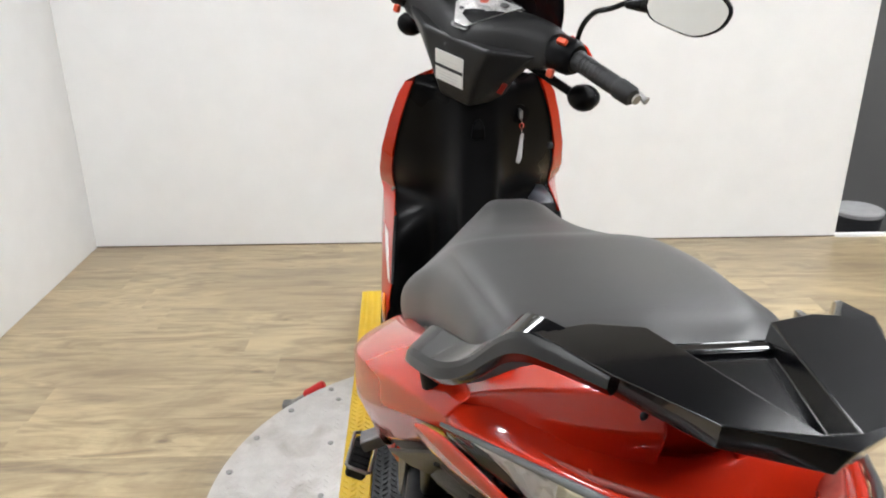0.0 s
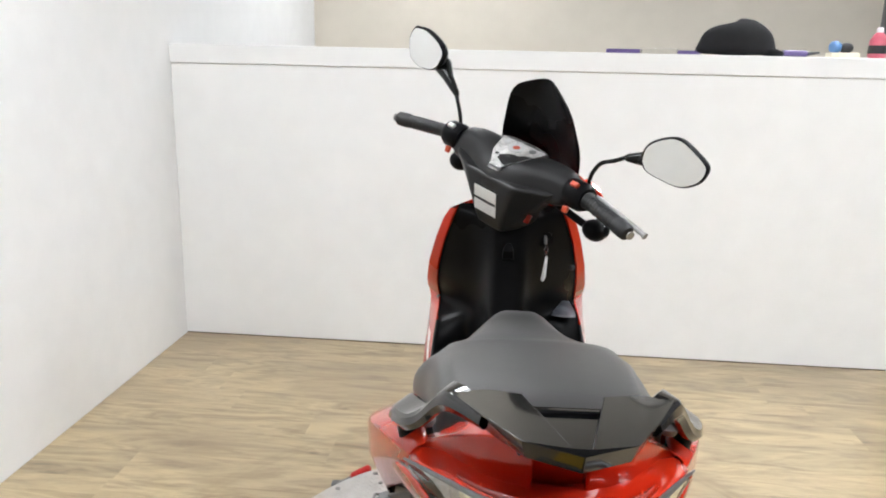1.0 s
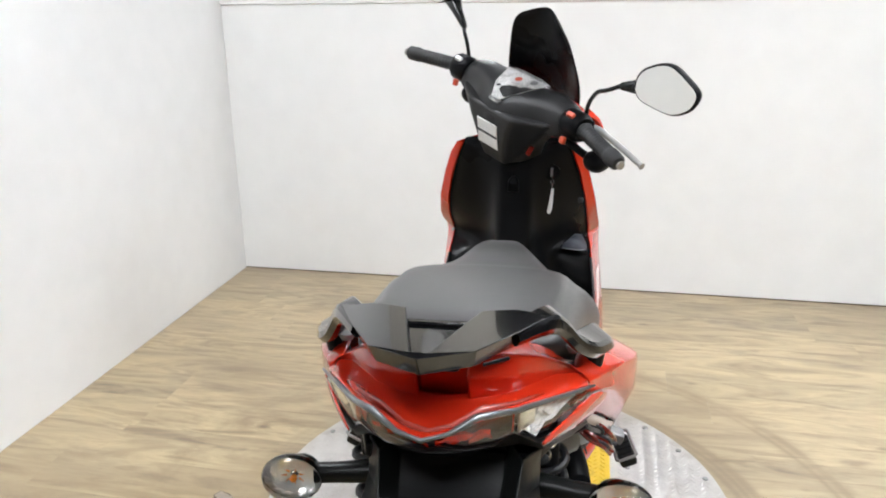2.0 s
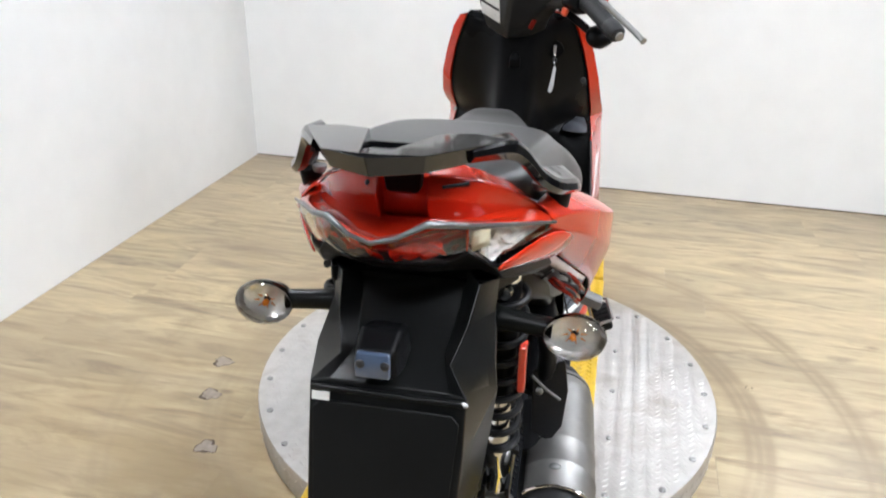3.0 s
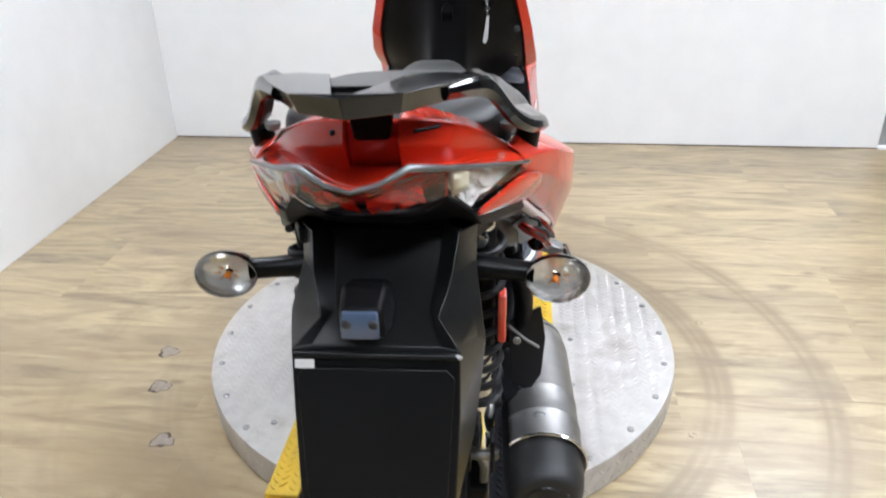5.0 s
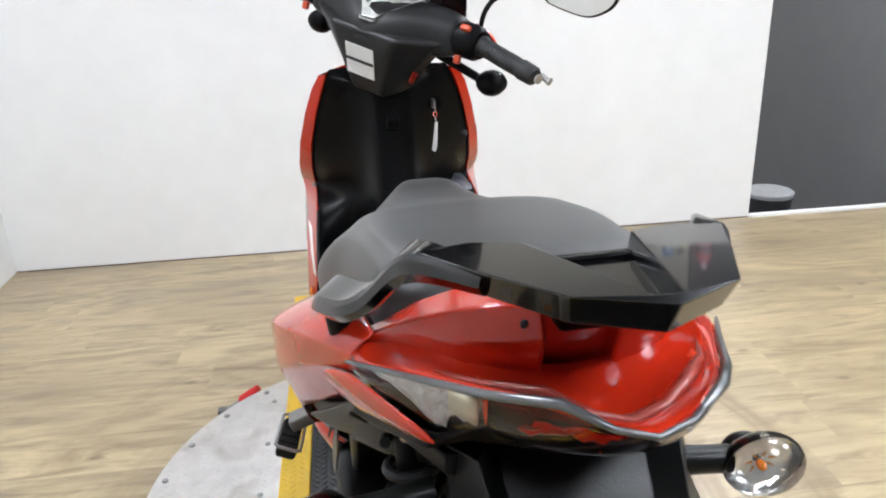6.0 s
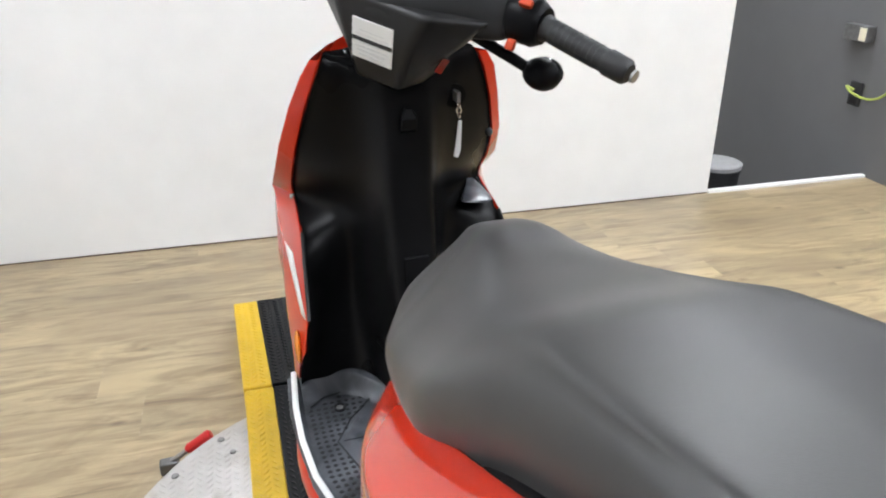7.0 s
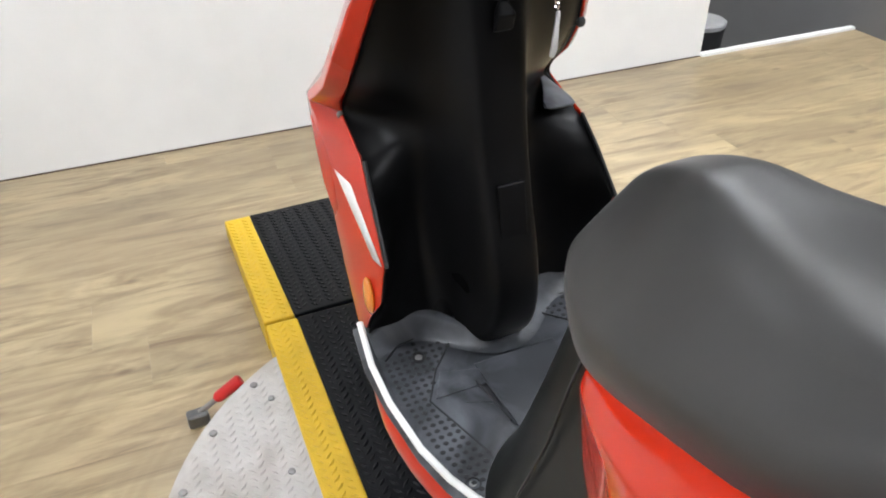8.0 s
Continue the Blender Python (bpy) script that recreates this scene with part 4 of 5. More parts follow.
for k in range(13):
    a = radians(20 + 140 * k / 12)
    fender.append([(x, 1.385 + (0.285 - 0.02 * (abs(x) / 0.06) ** 2) * math.cos(a), 0.358 + (0.285 - 0.02 * (abs(x) / 0.06) ** 2) * math.sin(a)) for x in (-0.06, -0.035, 0, 0.035, 0.06)])
part("front_fender", loft(fender, closed=False), RED, scooter, "red front mudguard", out=(0, 0, 1), solid=0.004)

# engine, shock and muffler
part("engine_case", loft([[(-w - 0.02, y, z - h), (w - 0.04, y, z - h), (w - 0.04, y, z + h), (-w - 0.02, y, z + h)] for y, w, z, h in ((-0.02, 0.06, 0.34, 0.05), (0.06, 0.075, 0.35, 0.08), (0.2, 0.08, 0.38, 0.09), (0.42, 0.09, 0.40, 0.10), (0.5, 0.08, 0.42, 0.08))], bm=None), ENGINE, scooter, "black engine and belt case", bevel=0.02).location = (-0.07, 0, 0)
part("swing_arm", box(0.035, 0.30, 0.06, (0.095, 0.17, 0.38), (8, 0, 0)), ENGINE, scooter, "black right swing arm", bevel=0.008)
part("cylinder", lathe([(0.28, 0.07), (0.30, 0.085), (0.50, 0.085), (0.52, 0.06)], "Y", 20, (0.02, 0, 0.44)), ENGINE, scooter, "dark engine cylinder")
part("air_duct", tube(curve_pts([(0.13, 0.10, 0.60), (0.145, 0.16, 0.66), (0.12, 0.26, 0.70)], 6), 0.028, 14), BLACK, scooter, "black air duct")
for s in (-1, 1):
    lo, hi = Vector((s * 0.101, -0.004, 0.505)), Vector((s * 0.104, -0.030, 0.870))
    sh = part("shock_absorber", tube([lo + (hi - lo) * f for f in (0.0, 0.08, 0.1, 0.28, 0.3, 0.95, 1.0)], [0.014, 0.014, 0.019, 0.019, 0.0135, 0.0135, 0.018], 16), CHROME, scooter, "rear shock absorber with a black spring")
    turns, pts = 9.5, []
    for k in range(int(turns * 14) + 1):
        f = k / (turns * 14)
        c = lo + (hi - lo) * (0.19 + 0.75 * f)
        a = 2 * math.pi * turns * f
        pts.append(c + Vector((0.0245 * math.cos(a), 0.0245 * math.sin(a), 0)))
    part("dust_sleeve", tube([lo + (hi - lo) * f for f in (0.46, 0.47, 0.95, 0.96)], [0.014, 0.0165, 0.0165, 0.014], 16), BLACK, sh, "black sleeve inside the spring")
    part("spring", tube(pts, 0.0052, 8), ENGINE, sh, "black coil spring")
    for side in (-1, 1):
        part("clevis", box(0.006, 0.030, 0.060, (s * 0.101 + side * 0.017, 0.000, 0.485), (4, 0, 0)), ENGINE, sh, "black fork at the lower mount", bevel=0.002)
    part("clevis_bolt", lathe([(-0.026, 0.006), (-0.022, 0.009), (0.022, 0.009), (0.026, 0.006)], "X", 12, (s * 0.101, 0.0, 0.478)), STEEL, sh)
part("side_reflector", box(0.010, 0.020, 0.075, (0.128, -0.035, 0.735), (8, 0, 0)), REDP, scooter, "red side reflector", bevel=0.003)
M0, M1 = Vector((0.188, -0.055, 0.486)), Vector((0.178, 0.300, 0.520))
axis = (M1 - M0).normalized()
muf = part("muffler", tube([M0 + axis * d for d in (-0.0375, -0.037, -0.035, -0.030, -0.020, -0.004, 0.030, 0.28, 0.33)], [0.036, 0.040, 0.0435, 0.0475, 0.0515, 0.0540, 0.0548, 0.052, 0.030], 40), HOTBLACK, scooter, "sooty black muffler under a steel sleeve")
across = Vector((1, 0, 0)) - axis * axis.x
across.normalize()
over = across.cross(axis)
sleeve = []
for d, r in ((0.026, 0.0600), (0.030, 0.0575), (0.034, 0.0570), (0.075, 0.0570), (0.077, 0.0582), (0.081, 0.0582), (0.083, 0.0570), (0.125, 0.0570), (0.127, 0.0578), (0.131, 0.0578), (0.133, 0.0570), (0.25, 0.056), (0.29, 0.050)):
    sleeve.append([M0 + axis * d + r * (across * math.cos(g) + over * math.sin(g)) for g in (radians(-62 + 205 * k / 30) for k in range(31))])
part("sleeve", loft(sleeve, closed=False), STEEL, muf, "brushed steel heat sleeve", solid=0.0018, angle=60)
part("sleeve_lip", tube([M0 + axis * 0.026 + 0.0602 * (across * math.cos(g) + over * math.sin(g)) for g in (radians(-60 + 200 * k / 30) for k in range(31))], 0.0022, 8), CHROME, muf, "bright rolled lip")
part("end_step", tube([M0 + axis * d for d in (-0.0405, -0.0400, -0.036)], [0.024, 0.028, 0.031], 32), ENGINE, muf, "recessed end plate")
part("outlet_pipe", tube([M0 + axis * -0.03 + Vector((0.0, 0, -0.012)), M0 + axis * -0.068 + Vector((0.0, 0, -0.018))], 0.0095, 14), DULL, muf, "steel outlet stub")
part("bolt", ball(0.007, M0 + axis * 0.06 + Vector((-0.004, 0, 0.055)), (1.4, 1, 0.8), 10), DULL, muf)
part("rivet_tab", box(0.010, 0.004, 0.018, M0 + axis * -0.012 + Vector((0, -0.004, 0.036)), (-50, 0, 0)), HOTBLACK, muf, bevel=0.001)
for k in range(3):
    a = radians(90 + 120 * k + 60)
    part("end_hole", ball(0.004, M0 + axis * -0.0385 + Vector((0.030 * math.cos(a), 0, 0.026 * math.sin(a))), (1, 0.6, 1), 8), INK, muf)
part("exhaust_pipe", tube(curve_pts([M0 + axis * 0.32, (0.16, 0.40, 0.46), (0.10, 0.52, 0.34), (0.04, 0.55, 0.36)], 6), 0.015, 12), HOTBLACK, muf, "black exhaust pipe")
part("hanger", box(0.035, 0.10, 0.010, (0.145, 0.10, 0.545), (12, -25, 0)), ENGINE, muf, "black hanger bracket", bevel=0.003)

part("hanger_plate", plate([(0.138, 0.058, 0.665), (0.182, 0.058, 0.690), (0.190, 0.058, 0.640), (0.186, 0.06, 0.575), (0.170, 0.06, 0.545), (0.142, 0.06, 0.560)], 0.006, down=(0, 1, 0)), ENGINE, muf, "black hanger plate", bevel=0.002)
part("hanger_rod", tube([(0.138, 0.045, 0.668), (0.160, 0.048, 0.645), (0.180, 0.05, 0.630)], 0.0022, 8), DULL, muf, "thin steel rod")
part("hanger_bolt", ball(0.006, (0.150, 0.050, 0.640), (1, 0.6, 1), 10), STEEL, muf)
part("air_hose", tube(curve_pts([(0.150, 0.03, 0.76), (0.158, 0.05, 0.70), (0.150, 0.08, 0.64), (0.120, 0.12, 0.60)], 6), 0.013, 12), BLACK, scooter, "black ribbed hose")
part("shock_bolt", lathe([(-0.022, 0.009), (-0.016, 0.012), (-0.012, 0.012), (-0.010, 0.006)], "Y", 14, (0.100, -0.03, 0.845)), CHROME, scooter, "bright shock top bolt")
for s in (-1, 1):
    wing = part("tray_wing", loft([[(s * x, y, z) for x, y, z in row] for row in (((0.118, -0.060, 0.899), (0.148, 0.022, 0.862), (0.180, 0.105, 0.803), (0.198, 0.165, 0.762)), ((0.112, -0.058, 0.887), (0.130, 0.010, 0.854), (0.156, 0.092, 0.794), (0.176, 0.150, 0.752)), ((0.100, -0.035, 0.866), (0.112, 0.020, 0.840), (0.136, 0.095, 0.780), (0.155, 0.150, 0.738)))], closed=False), SCUFF, scooter, "dusty black tray wing under the side panel", out=(0, -1, 0), solid=0.004, bevel=0.002)
    for k in range(3):
        part("slot", tube([(s * (0.124 + 0.015 * k), -0.026 + 0.034 * k, 0.876 - 0.020 * k), (s * (0.114 + 0.012 * k), -0.010 + 0.034 * k, 0.854 - 0.020 * k)], 0.0022, 6), INK, wing, "dark vent slot")
part("lower_edge", loft([[(x - d, y - e, z - e) for y, (x, z) in ((-0.045, (0.124, 0.9065)), (0.03, (0.153, 0.8665)), (0.12, (0.187, 0.801)), (0.18, (0.200, 0.764)))] for d, e in ((0.0, 0.001), (0.006, 0.010))], closed=False), RIM, scooter, "pale pinkish lower edge of the right side panel", out=(0, -1, 0), solid=0.002)
rng_wire = random.Random(4)
for k in range(9):
    a, b = rng_wire.uniform(-0.010, 0.010), rng_wire.uniform(-0.010, 0.010)
    part("wire", tube(curve_pts([(0.150 + a, 0.085 + b, 0.812), (0.166 + b, 0.080 + a, 0.806 + b), (0.182 + a * 0.6, 0.084 + b, 0.792 + a), (0.194 + b * 0.5, 0.100 + a, 0.772 + b)], 5), 0.0026, 8), (REFLECT, INK, REFLECT)[k % 3], scooter, "exposed wiring")
part("caliper_bracket", loft([[(x, 0.02, z), (x + 0.012, 0.02, z), (x + 0.012, 0.06, z), (x, 0.06, z)] for x, z in ((0.080, 0.50), (0.088, 0.455), (0.100, 0.43), (0.098, 0.40))]), DULL, scooter, "cast axle bracket", bevel=0.003)

# pillion pegs
for s in (-1, 1):
    peg = part("pillion_peg", box(0.022, 0.075, 0.03, (s * 0.243, 0.40, 0.575), (0, s * 68, s * 8)), RUBBER, scooter, "folded pillion foot peg with a rubber pad", bevel=0.006)
    place = pose(s * 0.243, 0.40, 0.575, 0, s * 68, s * 8)
    loop = [place @ Vector((-s * 0.012, u, w)) for u, w in ((-0.042, -0.013), (-0.038, -0.018), (0.030, -0.018), (0.042, -0.008), (0.042, 0.010), (0.036, 0.018), (-0.038, 0.018), (-0.042, 0.013), (-0.042, -0.013))]
    part("peg_frame", tube(loop, 0.0026, 8), STEEL, peg, "bright metal rim of the peg")
    for k in range(4):
        part("peg_rib", box(0.003, 0.006, 0.026, place @ Vector((-s * 0.0115, -0.024 + 0.016 * k, 0.0)), (0, s * 68, s * 8)), RUBBER, peg, bevel=0.001)
    part("peg_bracket", box(0.05, 0.03, 0.02, (s * 0.215, 0.40, 0.610), (0, s * 20, 0)), DULL, peg, "cast bracket", bevel=0.004)

# floorboard
FB = [  # ahead, half width, height of middle, height of edge
    (0.56, 0.100, 0.405, 0.425), (0.637, 0.150, 0.398, 0.416), (0.69, 0.182, 0.395, 0.412), (0.735, 0.199, 0.394, 0.409), (0.80, 0.213, 0.392, 0.405), (0.90, 0.220, 0.390, 0.402), (0.98, 0.219, 0.391, 0.410), (1.05, 0.211, 0.396, 0.438)]
rows = []
for y, w, zm, ze in FB:
    rows.append([(0, y, zm), (w * 0.35, y, zm), (w * 0.42, y, zm + 0.006), (w * 0.95, y, zm + 0.006), (w, y, ze)])
floorboard = part("floorboard", loft(mirrored(rows), closed=False), SCUFF, scooter, "scuffed black plastic floorboard with dotted grip pads", solid=0.02, out=(0, 0, 1), bevel=0.003)
PAD = [(0.66, 0.140), (0.761, 0.130), (0.885, 0.166), (0.941, 0.133), (0.989, 0.088), (1.02, 0.100)]  # inner edge of the grip pads
pimple_v, pimple_f = [], []
for s in (-1, 1):
    for i in range(10):
        for j in range(28):
            y = 0.66 + j * 0.013
            w = between([r[:2] for r in FB], y)[0]
            x = w - 0.022 - i * 0.013
            if x < between(PAD, y)[0] or y > 1.012 - 0.35 * abs(x - 0.14):
                continue
            zb = between([(r[0], r[2]) for r in FB], y)[0] + 0.0062
            base = len(pimple_v)
            for k in range(6):
                a = math.pi * k / 3
                pimple_v.append((s * x + 0.0046 * math.cos(a), y + 0.0042 * math.sin(a), zb))
            for k in range(6):
                a = math.pi * k / 3
                pimple_v.append((s * x + 0.0034 * math.cos(a), y + 0.003 * math.sin(a), zb + 0.0010))
            pimple_f += [[base + k, base + (k + 1) % 6, base + 6 + (k + 1) % 6, base + 6 + k] for k in range(6)] + [[base + 6 + k for k in range(6)]]
me = bpy.data.meshes.new("grip_dots")
me.from_pydata(pimple_v, [], pimple_f)
me.materials.append(INK)
dots = new("grip_dots", me)
dots.parent = floorboard
tagged(dots, kind="stuff")
for s in (-1, 1):
    for x, y in ((0.145, 0.979), (0.175, 0.724)):
        part("bolt_well", lathe([(0.0, 0.0115), (0.0045, 0.0115), (0.005, 0.0095), (0.0015, 0.0085)], "Z", 20, (s * x, y, 0.3968)), INK, floorboard, "recessed bolt")
        part("bolt", lathe([(0.0, 0.006), (0.002, 0.006), (0.003, 0.003)], "Z", 10, (s * x, y, 0.398)), STEEL, floorboard)
    part("white_strip", tube([(s * (w + 0.004), y, ze + 0.004) for y, w, zm, ze in FB], 0.0055, 8), WHITE, scooter, "white edge strip along the floorboard")
    skirt = [[(s * (w + 0.002), y, ze - 0.004), (s * (w + out), y, ze - 0.028), (s * (w + out), y, ze - 0.05), (s * (w * 0.9), y, ze - 0.12)] for (y, w, zm, ze), out in zip(FB, (0.010, 0.014, 0.018, 0.020, 0.021, 0.021, 0.005, 0.003))]
    part("lower_skirt", loft(skirt, closed=False), RED, scooter, "red lower side skirt", subsurf=1, solid=0.005)
part("belly", loft([[(-0.16, y, 0.30), (0.16, y, 0.30), (0.19, y, 0.385), (-0.19, y, 0.385)] for y in (0.5, 0.8, 1.1)]), ENGINE, scooter, "black underside", bevel=0.02)
for s in (-1, 1):
    part("pad_groove", tube([(s * x, y, 0.3985) for y, x in PAD[:5]] + [(s * 0.098, 1.012, 0.399), (s * 0.130, 1.022, 0.401), (s * 0.170, 1.014, 0.402), (s * 0.196, 0.992, 0.401)], 0.0016, 6), INK, floorboard, "dark moulded groove round the grip pad")
    part("sunk_panel", plate([(s * 0.128, 0.936, 0.3990), (s * 0.070, 0.916, 0.3990), (s * 0.074, 0.884, 0.3990), (s * 0.156, 0.886, 0.3990)], 0.003), SCUFF, floorboard, "raised moulding in the floorboard", bevel=0.0012)
    part("floor_slot", tube([(s * 0.086, 0.892, 0.4005), (s * 0.076, 0.799, 0.4005)], 0.0018, 6), INK, floorboard, "dark narrow slot")
for pts in ([(-0.05, 0.955), (0.05, 0.955)], [(-0.118, 0.862), (-0.080, 0.845)], [(0.118, 0.862), (0.080, 0.845)]):
    part("moulded_rib", tube([(x, y, 0.3965) for x, y in pts], 0.0022, 6), SCUFF, floorboard)
part("battery_cover", plate([(-0.070, 0.76, 0.3985), (0.070, 0.76, 0.3985), (0.072, 0.93, 0.3985), (-0.072, 0.93, 0.3985)], 0.004), SCUFF, floorboard, "removable cover in the floorboard", bevel=0.002)

# moulded kick-up between floorboard and leg shield
KICK = [  # across, height, foot ahead, crest ahead
    (0.0, 0.412, 0.930, 0.975), (0.045, 0.416, 0.940, 0.985), (0.085, 0.431, 0.980, 1.024), (0.125, 0.440, 1.008, 1.050), (0.160, 0.440, 1.010, 1.054), (0.190, 0.430, 1.000, 1.050), (0.206, 0.418, 0.988, 1.038)]
rows = []
for k in range(8):
    g = min(1.0, k / 6)
    rows.append([(x, foot * (1 - g) + top * g + (0.07 if k == 7 else 0), 0.3965 + (crest - 0.3965) * g ** 1.7) for x, crest, foot, top in KICK])
part("kick_up", loft(mirrored(rows), closed=False), SCUFF, floorboard, "scuffed grey plastic rise in front of the shield", subsurf=2, out=(0, 0, 1))

# inner leg shield
def right_wing(x, y, z):
    """The right wing stands a little further out, most of all low down."""
    if x < 0.09:
        return (x, y, z)
    out = 0.026 - 0.020 * max(0.0, min(1.0, (z - 0.72) / 0.10))
    return (x + out * min(1.0, (x - 0.09) / 0.07), y, z)


SPINE = [  # height, ahead of the spine, of the valley beside it
    (0.398, 0.965, 1.030), (0.42, 0.945, 1.042), (0.46, 0.925, 1.060), (0.52, 0.918, 1.080), (0.585, 0.932, 1.095), (0.62, 0.945, 1.100), (0.66, 0.958, 1.098), (0.705, 0.969, 1.090), (0.722, 0.973, 1.088), (0.738, 0.977, 1.090),
    (0.765, 0.982, 1.085), (0.80, 0.988, 1.070), (0.86, 0.998, 1.052), (0.93, 1.008, 1.040), (0.985, 1.014, 1.034), (1.012, 1.030, 1.045), (1.022, 1.075, 1.080)]
EDGE_IN = [(0.43, 0.203, 1.046), (0.47, 0.204, 1.021), (0.52, 0.196, 0.987), (0.585, 0.187, 0.987), (0.62, 0.184, 1.014), (0.66, 0.180, 1.050), (0.705, 0.174, 1.096), (0.722, 0.171, 1.145), (0.738, 0.170, 1.190), (0.765, 0.174, 1.172), (0.80, 0.176, 1.128), (0.86, 0.172, 1.082), (0.93, 0.156, 1.056), (0.985, 0.138, 1.040), (1.012, 0.127, 1.040), (1.03, 0.120, 1.06)]
rows = []
for z, yc, yv in SPINE:
    xe, ye = between(EDGE_IN, z)
    pocket = max(0.0, 1 - abs(z - 0.56) / 0.11)
    rows.append([(0, yc, z), (0.030, yc + 0.001, z), (0.042, yc + 0.006, z), (0.058, yc + (yv - yc) * 0.65, z), (0.085, yv, z), (xe * 0.66, yv + (ye - yv) * 0.35 + 0.035 * pocket, z), (xe * 0.86, yv + (ye - yv) * 0.75 + 0.04 * pocket, z), (xe * 0.97, ye + 0.004, z), (xe, ye, z)])
rows = [[right_wing(*p) for p in r] for r in mirrored(rows)]
part("inner_shield", loft(rows, closed=False), SHIELD, scooter, "black plastic inner leg shield with a central spine", subsurf=2)
part("knee_shelf", loft([[right_wing(x, y, z) for x, y, z in row] for row in (((0.100, 1.064, 0.7345), (0.136, 1.071, 0.729), (0.172, 1.078, 0.7225)), ((0.125, 1.102, 0.742), (0.144, 1.120, 0.738), (0.163, 1.138, 0.734)), ((0.146, 1.160, 0.752), (0.150, 1.178, 0.750), (0.156, 1.200, 0.746)))], closed=False), SHEENED, scooter, "black ledge above the right knee panel, pale sheen put into its colour", subsurf=1, solid=0.003, out=(0, 0, 1))
part("shield_hatch", plate([(-0.022, 0.957, 0.690), (0.022, 0.957, 0.690), (0.022, 0.940, 0.600), (-0.022, 0.940, 0.600)], 0.006, down=(0, 1, 0.2)), BLACK, scooter, "small black hatch in the spine", bevel=0.003)
EDGE = [  # height; inner edge x, y; rim outside x, y; flank x, y
    (1.012, 0.129, 1.038, 0.146, 1.042, 0.134, 1.075), (0.985, 0.140, 1.039, 0.162, 1.048, 0.152, 1.085), (0.93, 0.158, 1.055, 0.181, 1.076, 0.172, 1.112), (0.86, 0.174, 1.081, 0.199, 1.108, 0.190, 1.145),
    (0.80, 0.178, 1.127, 0.206, 1.152, 0.198, 1.190), (0.765, 0.176, 1.171, 0.206, 1.205, 0.199, 1.240), (0.742, 0.172, 1.188, 0.204, 1.250, 0.198, 1.285), (0.722, 0.173, 1.146, 0.199, 1.248, 0.196, 1.295),
    (0.705, 0.176, 1.094, 0.198, 1.225, 0.200, 1.275), (0.66, 0.182, 1.048, 0.201, 1.195, 0.204, 1.245), (0.62, 0.186, 1.012, 0.206, 1.130, 0.208, 1.205), (0.585, 0.189, 0.985, 0.208, 1.090, 0.207, 1.170), (0.52, 0.198, 0.985, 0.212, 1.050, 0.209, 1.130), (0.47, 0.206, 1.020, 0.211, 1.060, 0.205, 1.125), (0.43, 0.205, 1.045, 0.211, 1.07, 0.205, 1.105)]
for s in (-1, 1):
    rows = [[(s * xi * 0.97, yi + 0.012, z), (s * xi, yi, z), (s * xo, yo, z), (s * xf, yf, z), (s * xf * 0.72, yf + 0.09, z), (s * 0.0001, max(yf, 1.2) + 0.15, z)] for z, xi, yi, xo, yo, xf, yf in EDGE]
    if s > 0:
        rows = [[right_wing(*p) for p in r] for r in rows]
    apron = part("front_apron", loft(rows, closed=False), RED, scooter, "glossy red front apron", bevel=0.003, angle=25)
    part("apron_stripe", loft([[(s * (xi + (xo - xi) * a + 0.0015 + (0.026 if s > 0 else 0)), yi + (yo - yi) * a - 0.0015, z) for a in (k0, k1)] for (z, xi, yi, xo, yo, xf, yf), k0, k1 in zip(EDGE[9:12], (0.42, 0.25, 0.05), (0.80, 0.54, 0.28))], closed=False), LABEL, apron, "pale stripe sticker", solid=0.001)
    part("amber_reflector", ball(0.02, (s * 0.205, 1.020, 0.515), (0.35, 1.0, 1.7), 14), AMBER, apron, "amber side reflector")
    part("shield_trim", tube([(s * a + (0.026 if s > 0 else 0), b, z) for a, b, z in ((0.173, 1.088, 0.704), (0.179, 1.044, 0.660), (0.186, 0.981, 0.586))], 0.0035, 8), GREYP, scooter, "grey trim strip")
    part("shield_bolt", ball(0.006, (s * 0.174, 1.186, 0.738), (1, 0.6, 1), 10), STEEL, scooter)
    if s > 0:
        part("shield_hole", ball(0.008, (0.166, 1.064, 0.864), (1, 0.5, 1), 12), INK, scooter)
part("hook", loft([[(-0.014, 1.000, 0.895), (0.014, 1.000, 0.895), (0.014, 0.992, 0.900), (-0.014, 0.992, 0.900)], [(-0.013, 0.998, 0.925), (0.013, 0.998, 0.925), (0.013, 0.985, 0.920), (-0.013, 0.985, 0.920)], [(-0.006, 1.002, 0.938), (0.006, 1.002, 0.938), (0.006, 0.996, 0.936), (-0.006, 0.996, 0.936)]]), BLACK, scooter, "black bag hook", bevel=0.003)
lock = part("ignition_lock", lathe([(-0.012, 0.020), (0.0, 0.020), (0.004, 0.015)], "Y", 20, (0.092, 1.050, 0.940)), BLACK, scooter, "black ignition lock with a key in it")
part("key", box(0.006, 0.03, 0.018, (0.092, 1.030, 0.942)), STEEL, lock, "steel key", bevel=0.001)
for k in range(3):
    part("chain_link", lathe([(-0.0012, 0.0055), (0.0012, 0.0055), (0.0012, 0.0038), (-0.0012, 0.0038)], "XY"[k % 2], 12, (0.094, 1.020, 0.928 - 0.0085 * k), closed=True), CHROME, lock)
